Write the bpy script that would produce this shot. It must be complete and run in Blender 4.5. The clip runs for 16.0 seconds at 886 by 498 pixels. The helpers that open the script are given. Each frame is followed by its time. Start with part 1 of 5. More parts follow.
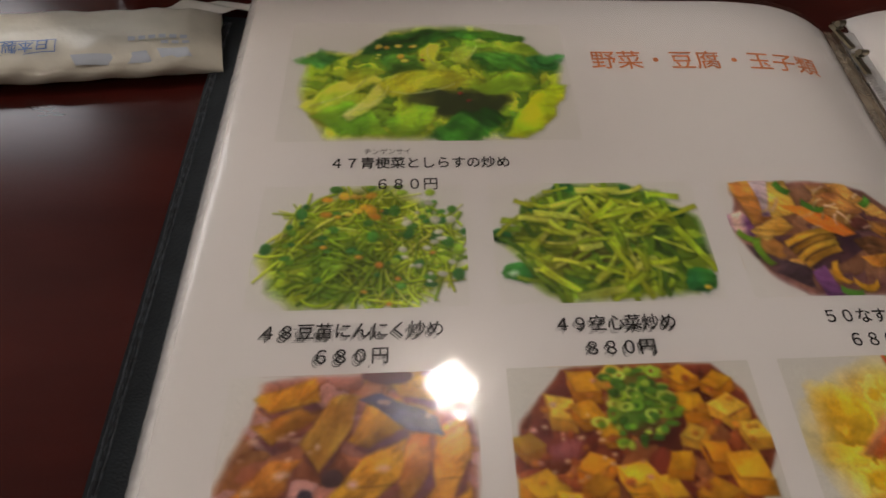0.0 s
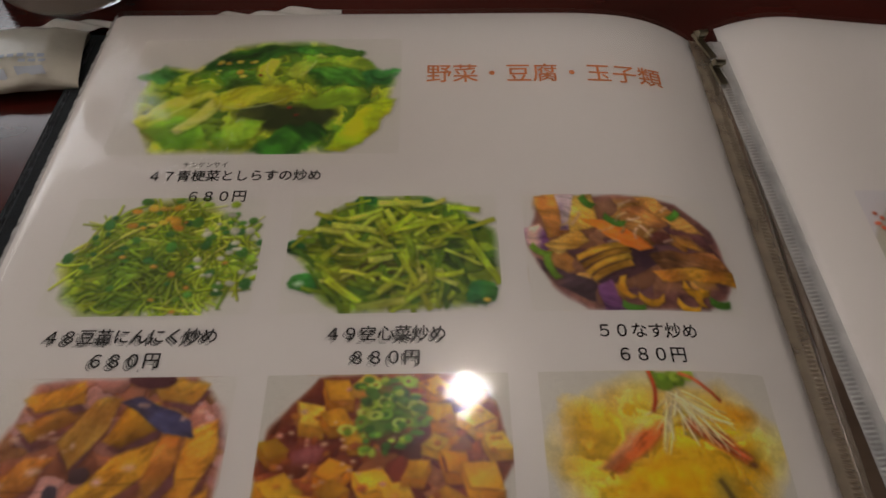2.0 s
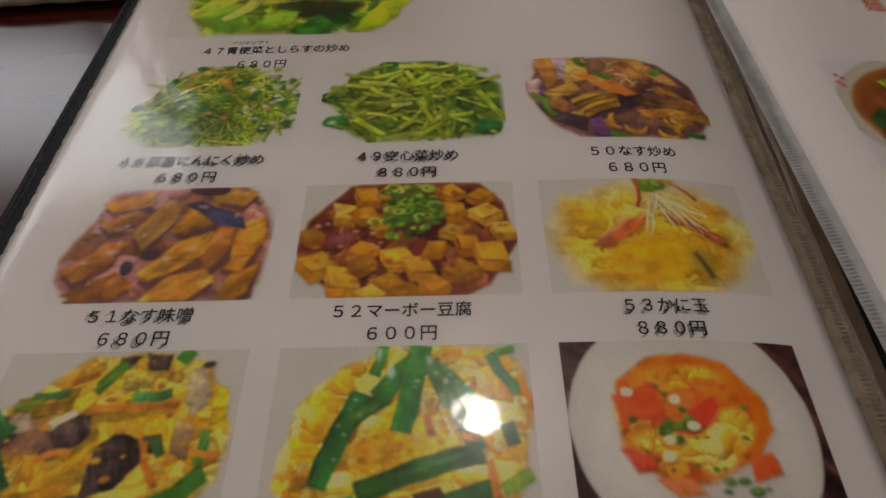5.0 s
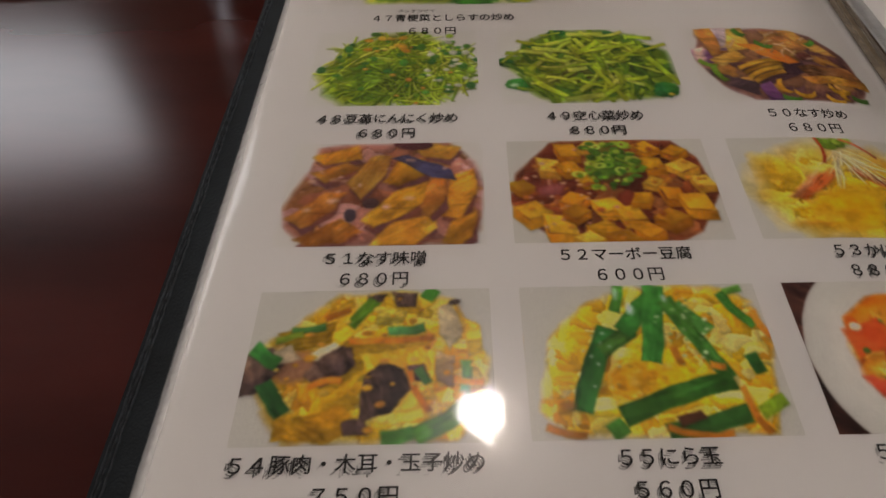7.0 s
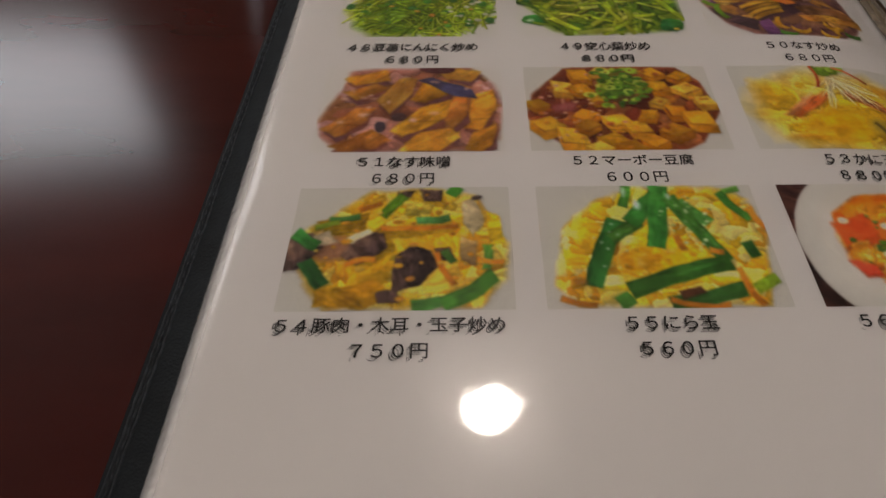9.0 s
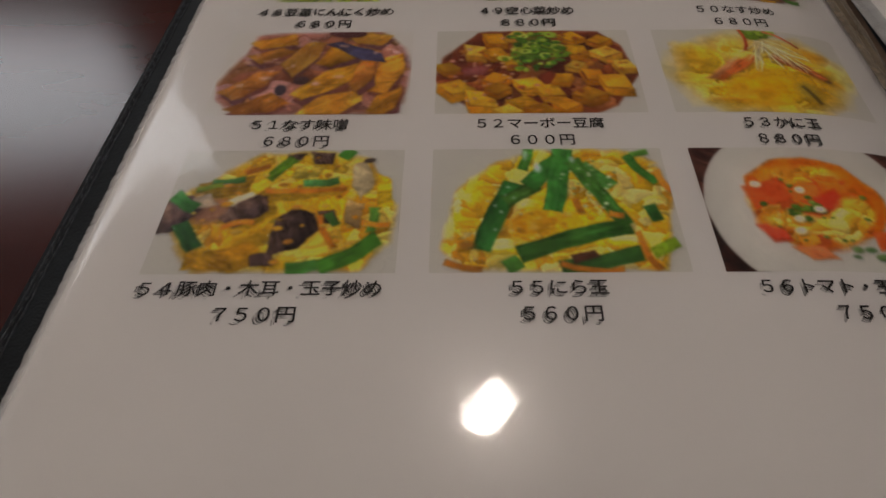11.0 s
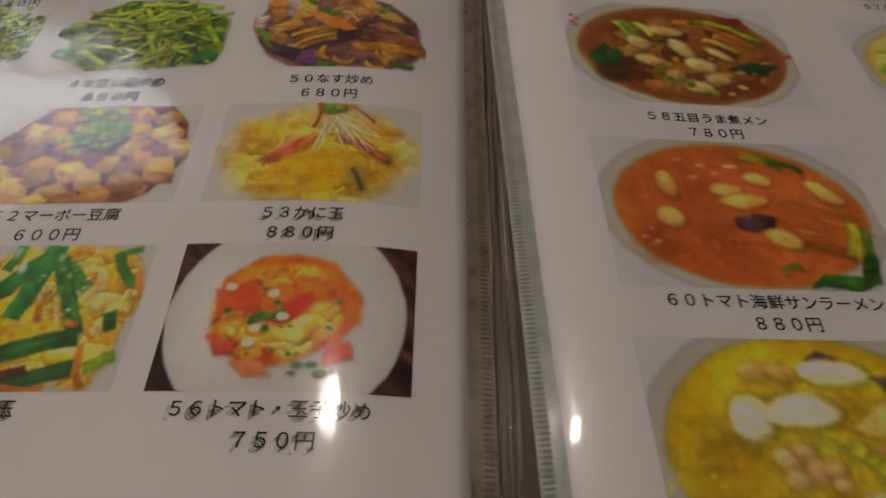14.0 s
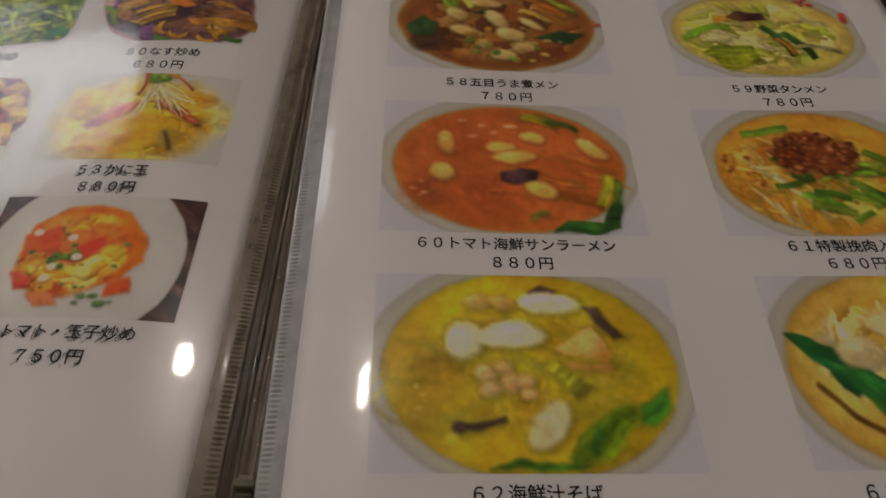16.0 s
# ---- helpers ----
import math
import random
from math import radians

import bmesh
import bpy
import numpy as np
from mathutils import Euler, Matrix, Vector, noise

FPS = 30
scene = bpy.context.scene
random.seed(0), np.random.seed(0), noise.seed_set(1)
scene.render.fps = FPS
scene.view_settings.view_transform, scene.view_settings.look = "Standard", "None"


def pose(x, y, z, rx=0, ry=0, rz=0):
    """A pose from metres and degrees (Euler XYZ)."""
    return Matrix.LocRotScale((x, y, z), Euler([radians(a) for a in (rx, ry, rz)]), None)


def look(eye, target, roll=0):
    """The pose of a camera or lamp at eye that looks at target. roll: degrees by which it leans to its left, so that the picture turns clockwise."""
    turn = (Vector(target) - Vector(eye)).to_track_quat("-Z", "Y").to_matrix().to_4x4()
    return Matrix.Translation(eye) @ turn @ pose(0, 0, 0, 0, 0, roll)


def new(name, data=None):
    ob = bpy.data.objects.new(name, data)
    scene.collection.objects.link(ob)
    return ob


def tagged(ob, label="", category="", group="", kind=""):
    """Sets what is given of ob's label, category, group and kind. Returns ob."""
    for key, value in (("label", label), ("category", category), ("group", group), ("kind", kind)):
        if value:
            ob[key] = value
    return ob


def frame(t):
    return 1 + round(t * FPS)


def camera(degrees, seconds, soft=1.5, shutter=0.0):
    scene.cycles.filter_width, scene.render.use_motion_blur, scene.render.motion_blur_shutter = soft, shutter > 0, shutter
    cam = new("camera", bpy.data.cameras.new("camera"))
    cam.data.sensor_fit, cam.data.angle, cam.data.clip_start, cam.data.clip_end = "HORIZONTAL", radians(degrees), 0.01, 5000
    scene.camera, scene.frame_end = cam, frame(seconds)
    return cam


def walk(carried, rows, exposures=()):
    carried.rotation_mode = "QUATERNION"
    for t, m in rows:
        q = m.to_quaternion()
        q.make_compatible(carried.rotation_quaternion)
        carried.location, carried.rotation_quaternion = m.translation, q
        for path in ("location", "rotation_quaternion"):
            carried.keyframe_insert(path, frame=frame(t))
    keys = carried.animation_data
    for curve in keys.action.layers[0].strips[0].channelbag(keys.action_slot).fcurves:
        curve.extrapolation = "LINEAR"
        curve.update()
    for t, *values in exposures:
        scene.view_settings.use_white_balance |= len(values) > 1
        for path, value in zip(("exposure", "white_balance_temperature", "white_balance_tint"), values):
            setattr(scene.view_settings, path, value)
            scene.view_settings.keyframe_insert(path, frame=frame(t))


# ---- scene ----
cam = camera(70.0, 16.0, soft=1.6, shutter=0.3)
# the open binder leans a little: its fold is the crest of the page stack
LEAN = pose(0.15, 0, 0.022) @ pose(0, 0, 0, 0, -3.0, 0) @ pose(-0.15, 0, 0)
ROWS = [
    (0, -0.0114, 0.0280, 0.1412, 31.37, -3.06, -3.27),
    (0.5, 0.0079, 0.0262, 0.1429, 31.14, -2.40, -2.48),
    (1, 0.0230, 0.0242, 0.1451, 31.20, -1.68, -2.00),
    (1.5, 0.0369, 0.0246, 0.1486, 31.22, -1.13, -1.46),
    (2, 0.0557, 0.0256, 0.1499, 31.17, -0.24, -0.93),
    (2.5, 0.0696, 0.0199, 0.1505, 31.59, 0.23, -0.65),
    (3, 0.0851, 0.0074, 0.1454, 32.25, 1.18, -0.20),
    (3.2, 0.0878, 0.0020, 0.1445, 32.46, 1.32, -0.18),
    (5.3, 0.0459, -0.0422, 0.1387, 34.95, 1.07, -0.92),
    (5.5, 0.0398, -0.0425, 0.1382, 35.02, 0.93, -1.02),
    (6, 0.0201, -0.0434, 0.1380, 35.19, 0.33, -1.31),
    (6.5, 0.0020, -0.0485, 0.1391, 35.03, 0.12, -1.27),
    (7, -0.0083, -0.0561, 0.1379, 35.17, -0.09, -1.30),
    (7.5, -0.0152, -0.0673, 0.1391, 35.36, -0.25, -1.27),
    (8, -0.0175, -0.0756, 0.1374, 35.52, -0.35, -1.24),
    (8.2, -0.0182, -0.0791, 0.1373, 35.47, -0.11, -1.06),
    (10.5, 0.0080, -0.0928, 0.1227, 36.22, 0.09, -0.15),
    (11, 0.0170, -0.0920, 0.1207, 36.03, 0.55, 0.03),
    (11.5, 0.0293, -0.0874, 0.1177, 36.04, 0.39, 0.04),
    (12, 0.0443, -0.0794, 0.1170, 35.66, 0.46, 0.22),
    (12.5, 0.0665, -0.0747, 0.1178, 35.17, 2.15, 0.55),
    (13, 0.0904, -0.0696, 0.1213, 34.45, 2.44, 0.94),
    (13.5, 0.1276, -0.0657, 0.1206, 35.14, 2.00, 0.84),
    (14, 0.1518, -0.0642, 0.1288, 34.98, 2.21, 0.66),
    (14.5, 0.1743, -0.0642, 0.1446, 34.19, 2.44, 0.84),
    (15, 0.1956, -0.0729, 0.1416, 33.70, 2.97, 0.92),
    (15.5, 0.2099, -0.0740, 0.1412, 33.12, 3.32, 1.08),
    (16, 0.2203, -0.0824, 0.1408, 32.65, 3.66, 1.21),
]
walk(cam, [(t, LEAN @ pose(x, y, z, rx, ry, rz)) for t, x, y, z, rx, ry, rz in ROWS],
     exposures=[(0.0, 0.26), (2.5, -0.05), (5.5, 0.0), (7.0, 0.15), (8.2, 0.22), (11.0, -0.15), (14.5, -0.05), (16.0, 0.0)])

# ---- light ----
world = bpy.data.worlds.new("world")
scene.world = world
world.use_nodes = True
sky = world.node_tree.nodes.new("ShaderNodeTexSky")
sky.sky_type, sky.sun_disc = "NISHITA", False
sky.sun_elevation, sky.sun_rotation = radians(40), radians(120)
world.node_tree.links.new(sky.outputs[0], world.node_tree.nodes["Background"].inputs[0])
world.node_tree.nodes["Background"].inputs[1].default_value = 0.1
FLOOR, CEIL = -0.74, 1.92
WIN = (-2.35, -0.88, 1.02, 1.655)  # the window's opening: x from, x to, z from, z to
WALL_Y = 1.5


def area(name, m, power, colour, shape, sx, sy=None):
    la = bpy.data.lights.new(name, "AREA")
    la.shape, la.size, la.energy, la.color = shape, sx, power, colour
    if sy:
        la.size_y = sy
    ob = new(name, la)
    ob.matrix_world = m
    return ob


area("window_light", look((-1.6, 1.56, 1.335), (-1.2, 0, 0.6)), 10.2, (0.94, 0.92, 0.93), "RECTANGLE", 1.4, 0.59)
# the first mirrors in the film; the other two are added, unseen fill
LAMP_AND_FILLS = [(0.05, 0.71), (-1.5, -0.1), (-1.3, -1.5)]
for lx, ly in LAMP_AND_FILLS:
    area("downlight_or_fill_lamp", look((lx, ly, CEIL - 0.012), (lx, ly, 0)), 2.8, (1.0, 0.8, 0.73), "DISK", 0.14)

# ---- materials ----


def mat(name, colour, rough=0.5, metal=0.0, vary=0.15, scale=40.0, fine=0.0, fine_scale=600.0, spec=0.5, coat=0.0, stretch=(1, 1, 1), trans=0.0):
    """A surface with slow colour variation and fine relief, in real-world sizes."""
    m = bpy.data.materials.new(name)
    m.use_nodes = True
    n, l = m.node_tree.nodes, m.node_tree.links
    b = n["Principled BSDF"]
    co = n.new("ShaderNodeTexCoord")
    mp = n.new("ShaderNodeMapping")
    mp.inputs["Scale"].default_value = stretch
    l.new(co.outputs["Object"], mp.inputs[0])
    nz = n.new("ShaderNodeTexNoise")
    nz.inputs["Scale"].default_value, nz.inputs["Detail"].default_value = scale, 6
    l.new(mp.outputs[0], nz.inputs["Vector"])
    ramp = n.new("ShaderNodeValToRGB")
    lo = [c * (1 - vary) for c in colour] + [1]
    hi = [min(1, c * (1 + vary)) for c in colour] + [1]
    ramp.color_ramp.elements[0].position, ramp.color_ramp.elements[1].position = 0.3, 0.7
    ramp.color_ramp.elements[0].color, ramp.color_ramp.elements[1].color = lo, hi
    l.new(nz.outputs[0], ramp.inputs[0])
    l.new(ramp.outputs[0], b.inputs["Base Color"])
    b.inputs["Roughness"].default_value, b.inputs["Metallic"].default_value = rough, metal
    b.inputs["Specular IOR Level"].default_value = spec
    b.inputs["Coat Weight"].default_value = coat
    b.inputs["Coat Roughness"].default_value = 0.08
    b.inputs["Transmission Weight"].default_value = trans
    if fine:
        n2 = n.new("ShaderNodeTexNoise")
        n2.inputs["Scale"].default_value, n2.inputs["Detail"].default_value = fine_scale, 4
        l.new(mp.outputs[0], n2.inputs["Vector"])
        bp = n.new("ShaderNodeBump")
        bp.inputs["Strength"].default_value, bp.inputs["Distance"].default_value = fine, 0.0006
        l.new(n2.outputs[0], bp.inputs["Height"])
        l.new(bp.outputs[0], b.inputs["Normal"])
    return m


def film_mat(name, haze=0.48, tint=0.97, ior=1.5, wave=0.31, base=0.0):
    """Clear plastic film: see-through, with a sharp and a hazy gloss."""
    m = bpy.data.materials.new(name)
    m.use_nodes = True
    n, l = m.node_tree.nodes, m.node_tree.links
    n.remove(n["Principled BSDF"])
    out = n["Material Output"]
    co = n.new("ShaderNodeTexCoord")
    nz = n.new("ShaderNodeTexNoise")
    nz.inputs["Scale"].default_value, nz.inputs["Detail"].default_value = 38, 3
    l.new(co.outputs["Object"], nz.inputs["Vector"])
    bp = n.new("ShaderNodeBump")
    bp.inputs["Strength"].default_value, bp.inputs["Distance"].default_value = wave, 0.0012
    l.new(nz.outputs[0], bp.inputs["Height"])
    n2 = n.new("ShaderNodeTexNoise")
    n2.inputs["Scale"].default_value, n2.inputs["Detail"].default_value = 900, 5
    l.new(co.outputs["Object"], n2.inputs["Vector"])
    b2 = n.new("ShaderNodeBump")
    b2.inputs["Strength"].default_value, b2.inputs["Distance"].default_value = 0.25, 0.0002
    l.new(n2.outputs[0], b2.inputs["Height"])
    l.new(bp.outputs[0], b2.inputs["Normal"])
    g1, g2 = n.new("ShaderNodeBsdfGlossy"), n.new("ShaderNodeBsdfGlossy")
    g1.inputs["Roughness"].default_value, g2.inputs["Roughness"].default_value = 0.06, 0.2
    l.new(bp.outputs[0], g1.inputs["Normal"])
    l.new(b2.outputs[0], g2.inputs["Normal"])
    mg = n.new("ShaderNodeMixShader")
    mg.inputs[0].default_value = haze
    l.new(g1.outputs[0], mg.inputs[1])
    l.new(g2.outputs[0], mg.inputs[2])
    tr = n.new("ShaderNodeBsdfTransparent")
    tr.inputs[0].default_value = (tint, tint, tint, 1)
    fr = n.new("ShaderNodeFresnel")
    fr.inputs[0].default_value = ior
    l.new(bp.outputs[0], fr.inputs["Normal"])
    ma = n.new("ShaderNodeMath")
    ma.operation = "ADD"
    ma.use_clamp = True
    ma.inputs[1].default_value = base
    l.new(fr.outputs[0], ma.inputs[0])
    mx = n.new("ShaderNodeMixShader")
    l.new(ma.outputs[0], mx.inputs[0])
    l.new(tr.outputs[0], mx.inputs[1])
    l.new(mg.outputs[0], mx.inputs[2])
    l.new(mx.outputs[0], out.inputs[0])
    return m


def ink_mat():
    """Printer's ink: the colours of the printed picture, with the fine grain of an ink-jet print."""
    m = bpy.data.materials.new("printed_ink")
    m.use_nodes = True
    n, l = m.node_tree.nodes, m.node_tree.links
    b = n["Principled BSDF"]
    at = n.new("ShaderNodeAttribute")
    at.attribute_name = "ink"
    co = n.new("ShaderNodeTexCoord")
    nz = n.new("ShaderNodeTexNoise")
    nz.inputs["Scale"].default_value, nz.inputs["Detail"].default_value = 2600, 3
    l.new(co.outputs["Object"], nz.inputs["Vector"])
    mr = n.new("ShaderNodeMapRange")
    mr.inputs["To Min"].default_value, mr.inputs["To Max"].default_value = 0.82, 1.18
    l.new(nz.outputs[0], mr.inputs[0])
    mx = n.new("ShaderNodeMix")
    mx.data_type, mx.blend_type = "RGBA", "MULTIPLY"
    mx.inputs[0].default_value = 1
    l.new(at.outputs["Color"], mx.inputs[6])
    l.new(mr.outputs[0], mx.inputs[7])
    l.new(mx.outputs[2], b.inputs["Base Color"])
    b.inputs["Roughness"].default_value = 0.6
    b.inputs["Specular IOR Level"].default_value = 0.15
    return m


def ghost_mat():
    """Ink that has come off on the inside of the film: patchy grey smears."""
    m = bpy.data.materials.new("ink_smear")
    m.use_nodes = True
    n, l = m.node_tree.nodes, m.node_tree.links
    b = n["Principled BSDF"]
    b.inputs["Base Color"].default_value = (0.06, 0.055, 0.05, 1)
    b.inputs["Roughness"].default_value = 0.7
    co = n.new("ShaderNodeTexCoord")
    nz = n.new("ShaderNodeTexNoise")
    nz.inputs["Scale"].default_value, nz.inputs["Detail"].default_value = 240, 4
    l.new(co.outputs["Object"], nz.inputs["Vector"])
    mr = n.new("ShaderNodeMapRange")
    mr.inputs["From Min"].default_value, mr.inputs["From Max"].default_value = 0.41, 0.6
    mr.inputs["To Min"].default_value, mr.inputs["To Max"].default_value = 0.0, 0.72
    l.new(nz.outputs[0], mr.inputs[0])
    l.new(mr.outputs[0], b.inputs["Alpha"])
    return m


def glow(name, colour, strength):
    m = bpy.data.materials.new(name)
    m.use_nodes = True
    b = m.node_tree.nodes["Principled BSDF"]
    b.inputs["Emission Color"].default_value = (*colour, 1)
    b.inputs["Emission Strength"].default_value = strength
    return m


PAPER = mat("paper", (0.8, 0.775, 0.75), 0.65, vary=0.02, scale=18, fine=0.08, fine_scale=900, spec=0.2)
LEATHER = mat("black_leatherette", (0.009, 0.012, 0.014), 0.6, vary=0.3, scale=120, fine=0.5, fine_scale=1500, spec=0.25)
SCUFF = mat("scuffed_edge", (0.03, 0.036, 0.044), 0.42, vary=0.75, scale=420, fine=0.6, fine_scale=900, spec=0.4)
THREAD = mat("thread", (0.022, 0.026, 0.03), 0.8, vary=0.2)
INK = ink_mat()
BLACK = mat("black_ink", (0.014, 0.013, 0.013), 0.6, vary=0.3, scale=500, spec=0.2)
ORANGE = mat("orange_ink", (0.74, 0.26, 0.1), 0.6, vary=0.12, scale=300, spec=0.2)
GHOST = ghost_mat()
FILM = film_mat("pocket_film")
WELD = mat("weld_film", (0.36, 0.3, 0.22), 0.11, vary=0.2, scale=150, fine=0.4, fine_scale=500, spec=1.0)
WELD.node_tree.nodes["Principled BSDF"].inputs["Alpha"].default_value = 0.62
WELD_PALE = mat("pale_weld_film", (0.62, 0.63, 0.62), 0.11, vary=0.15, scale=150, fine=0.4, fine_scale=500, spec=1.0)
WELD_PALE.node_tree.nodes["Principled BSDF"].inputs["Alpha"].default_value = 0.7
BEAD = mat("pocket_weld", (0.8, 0.79, 0.77), 0.1, vary=0.04, scale=200, fine=0.5, fine_scale=350)
BEAD.node_tree.nodes["Principled BSDF"].inputs["Alpha"].default_value = 0.55
EDGE = mat("clear_edge", (0.3, 0.26, 0.2), 0.12, vary=0.25, scale=120, fine=0.3, fine_scale=420, spec=0.9)
EDGE.node_tree.nodes["Principled BSDF"].inputs["Alpha"].default_value = 0.5
ROD = mat("dark_rod", (0.42, 0.38, 0.34), 0.3, 1.0, vary=0.2, scale=200)
CHANNEL = mat("dark_channel", (0.12, 0.085, 0.062), 0.22, vary=0.3, scale=60)
STEEL = mat("worn_nickel", (0.34, 0.31, 0.23), 0.36, 1.0, vary=0.2, scale=200, fine=0.2)
LACQUER = mat("lacquered_wood", (0.06, 0.0095, 0.007), 0.17, vary=0.4, scale=9, fine=0.0, fine_scale=160, spec=0.45, stretch=(1, 3, 1))
WALLM = mat("plaster", (0.3, 0.26, 0.22), 0.9, vary=0.06, scale=3, fine=0.3, fine_scale=80)
CEILM = mat("ceiling_paint", (0.4, 0.36, 0.33), 0.9, vary=0.05, scale=3)
FLOORM = mat("floor_boards", (0.12, 0.07, 0.045), 0.5, vary=0.3, scale=4, stretch=(1, 8, 1))
FRAME = mat("window_frame_paint", (0.12, 0.1, 0.09), 0.5, vary=0.1)
TOWEL = mat("towel_wrap", (0.72, 0.7, 0.6), 0.24, vary=0.1, scale=60, fine=0.5, fine_scale=180)
FLAP = mat("milky_film", (0.7, 0.69, 0.64), 0.18, vary=0.08, scale=90, fine=0.6, fine_scale=260)
BLUE = mat("blue_ink", (0.12, 0.22, 0.48), 0.5, vary=0.1)
PALEBLUE = mat("pale_blue_ink", (0.5, 0.56, 0.64), 0.5, vary=0.1)
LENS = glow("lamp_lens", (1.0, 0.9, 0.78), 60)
DAY = glow("daylight", (0.8, 0.9, 1.0), 1.6)
GLASS = bpy.data.materials.new("clear_glass")
GLASS.use_nodes = True
gb = GLASS.node_tree.nodes["Principled BSDF"]
gb.inputs["Transmission Weight"].default_value, gb.inputs["Roughness"].default_value, gb.inputs["IOR"].default_value = 1, 0.02, 1.48

# ---- mesh helpers ----


def put(name, me, material, parent=None, label="", smooth=False):
    ob = new(name, me)
    if material:
        me.materials.append(material)
    if parent:
        ob.parent = parent
    if label:
        ob["label"] = label
    if smooth:
        me.polygons.foreach_set("use_smooth", np.ones(len(me.polygons), dtype=bool))
    return ob


def part(name, bm, material, parent=None, label="", smooth=False):
    me = bpy.data.meshes.new(name)
    bm.to_mesh(me)
    bm.free()
    return put(name, me, material, parent, label, smooth)


def box(bm, x0, x1, y0, y1, z0, z1, bevel=0.0):
    vs = bmesh.ops.create_cube(bm, size=1, matrix=Matrix.LocRotScale(((x0 + x1) / 2, (y0 + y1) / 2, (z0 + z1) / 2), None, (x1 - x0, y1 - y0, z1 - z0)))["verts"]
    if bevel:
        es = list({e for v in vs for e in v.link_edges})
        bmesh.ops.bevel(bm, geom=es, offset=bevel, segments=2, affect="EDGES")
    return bm


def sheet(name, p):
    """A mesh from a grid of points, an array (rows, columns, 3)."""
    ny, nx = p.shape[:2]
    me = bpy.data.meshes.new(name)
    i = (np.arange(ny - 1)[:, None] * nx + np.arange(nx - 1)[None]).ravel()
    f = np.stack([i, i + 1, i + nx + 1, i + nx], 1).astype(np.int32)
    me.vertices.add(nx * ny)
    me.vertices.foreach_set("co", p.reshape(-1).astype(np.float32))
    me.loops.add(f.size)
    me.loops.foreach_set("vertex_index", f.ravel())
    me.polygons.add(len(f))
    me.polygons.foreach_set("loop_start", np.arange(len(f), dtype=np.int32) * 4)
    me.update(calc_edges=True)
    return me


def slab(name, top, bottom):
    """A closed sheet between two grids of points."""
    bm = bmesh.new()
    ny, nx = top.shape[:2]
    a = [[bm.verts.new(top[j, i]) for i in range(nx)] for j in range(ny)]
    b = [[bm.verts.new(bottom[j, i]) for i in range(nx)] for j in range(ny)]
    for j in range(ny - 1):
        for i in range(nx - 1):
            bm.faces.new((a[j][i], a[j][i + 1], a[j + 1][i + 1], a[j + 1][i]))
            bm.faces.new((b[j][i], b[j + 1][i], b[j + 1][i + 1], b[j][i + 1]))
    rim = [(j, 0) for j in range(ny)] + [(ny - 1, i) for i in range(1, nx)] + [(j, nx - 1) for j in range(ny - 2, -1, -1)] + [(0, i) for i in range(nx - 2, 0, -1)]
    for (j, i), (q, p) in zip(rim, rim[1:] + rim[:1]):
        bm.faces.new((a[j][i], a[q][p], b[q][p], b[j][i]))
    return bm


# ---- the shape of the open pages ----
LEAN_R, LEAN_T = np.array(LEAN.to_3x3()), np.array(LEAN.translation)


def lean(x, y, z):
    return np.stack([x, y, z], -1) @ LEAN_R.T + LEAN_T


def left_page(x, y, h=0.0):
    """From the place on the paper to the world: nearly flat, bending down into the fold; the outer edge runs slightly askew."""
    z = -2.8 * np.maximum(0, x - 0.1) ** 2 - 5 * np.clip((y + 0.02) / 0.2, 0, 1.1) * np.maximum(0, x - 0.12) ** 2 - 110 * np.maximum(0, -0.0612 - x) ** 2
    return lean(x + 0.06 * (y - 0.1) * np.clip((0.1 - x) / 0.16, 0, 1.3) ** 2, y + 0 * x, z + h)


PSI = 0.036


def right_page(u, v, h=0.0):
    """The same for the other page, which falls away from the fold."""
    z = -0.0038 - 0.157 * u + 0.212 * u * u - 6 * np.maximum(0, 0.029 - u) ** 2 - 4.5 * np.clip((v + 0.02) / 0.2, 0, 1.1) * np.maximum(0, 0.04 - u) ** 2
    return lean(0.165 + u * math.cos(PSI) - v * math.sin(PSI), u * math.sin(PSI) + v * math.cos(PSI), z + h)


def grid(f, x0, x1, y0, y1, nx, ny, h=0.0):
    x, y = np.meshgrid(np.linspace(x0, x1, nx), np.linspace(y0, y1, ny))
    return f(x, y, h)


TOP, BOTTOM = 0.2145, -0.0825

# ---- the room ----


def wall_with_opening(name, y0, y1, x0, x1, opening):
    bm = bmesh.new()
    a, b, c, d = opening
    box(bm, x0, a, y0, y1, FLOOR, CEIL)
    box(bm, b, x1, y0, y1, FLOOR, CEIL)
    box(bm, a, b, y0, y1, FLOOR, c)
    box(bm, a, b, y0, y1, d, CEIL)
    return tagged(part(name, bm, WALLM), "plain warm grey plaster wall with a window opening", "wall", kind="structure")


wall_with_opening("wall_north", WALL_Y, WALL_Y + 0.15, -2.8, 2.8, WIN)
for nm, bx in (("wall_south", (-2.8, 2.8, -2.75, -2.6)), ("wall_west", (-2.95, -2.8, -2.75, 1.65)), ("wall_east", (2.8, 2.95, -2.75, 1.65))):
    tagged(part(nm, box(bmesh.new(), *bx, FLOOR, CEIL), WALLM), "plain warm grey plaster wall", "wall", kind="structure")
tagged(part("floor", box(bmesh.new(), -2.95, 2.95, -2.75, 1.65, FLOOR - 0.1, FLOOR), FLOORM), "dark brown wooden floor", "floor", kind="structure")
tagged(part("ceiling", box(bmesh.new(), -2.95, 2.95, -2.75, 1.65, CEIL, CEIL + 0.1), CEILM), "plain off-white ceiling with one round lamp and two added fill lamps", "ceiling", kind="structure")
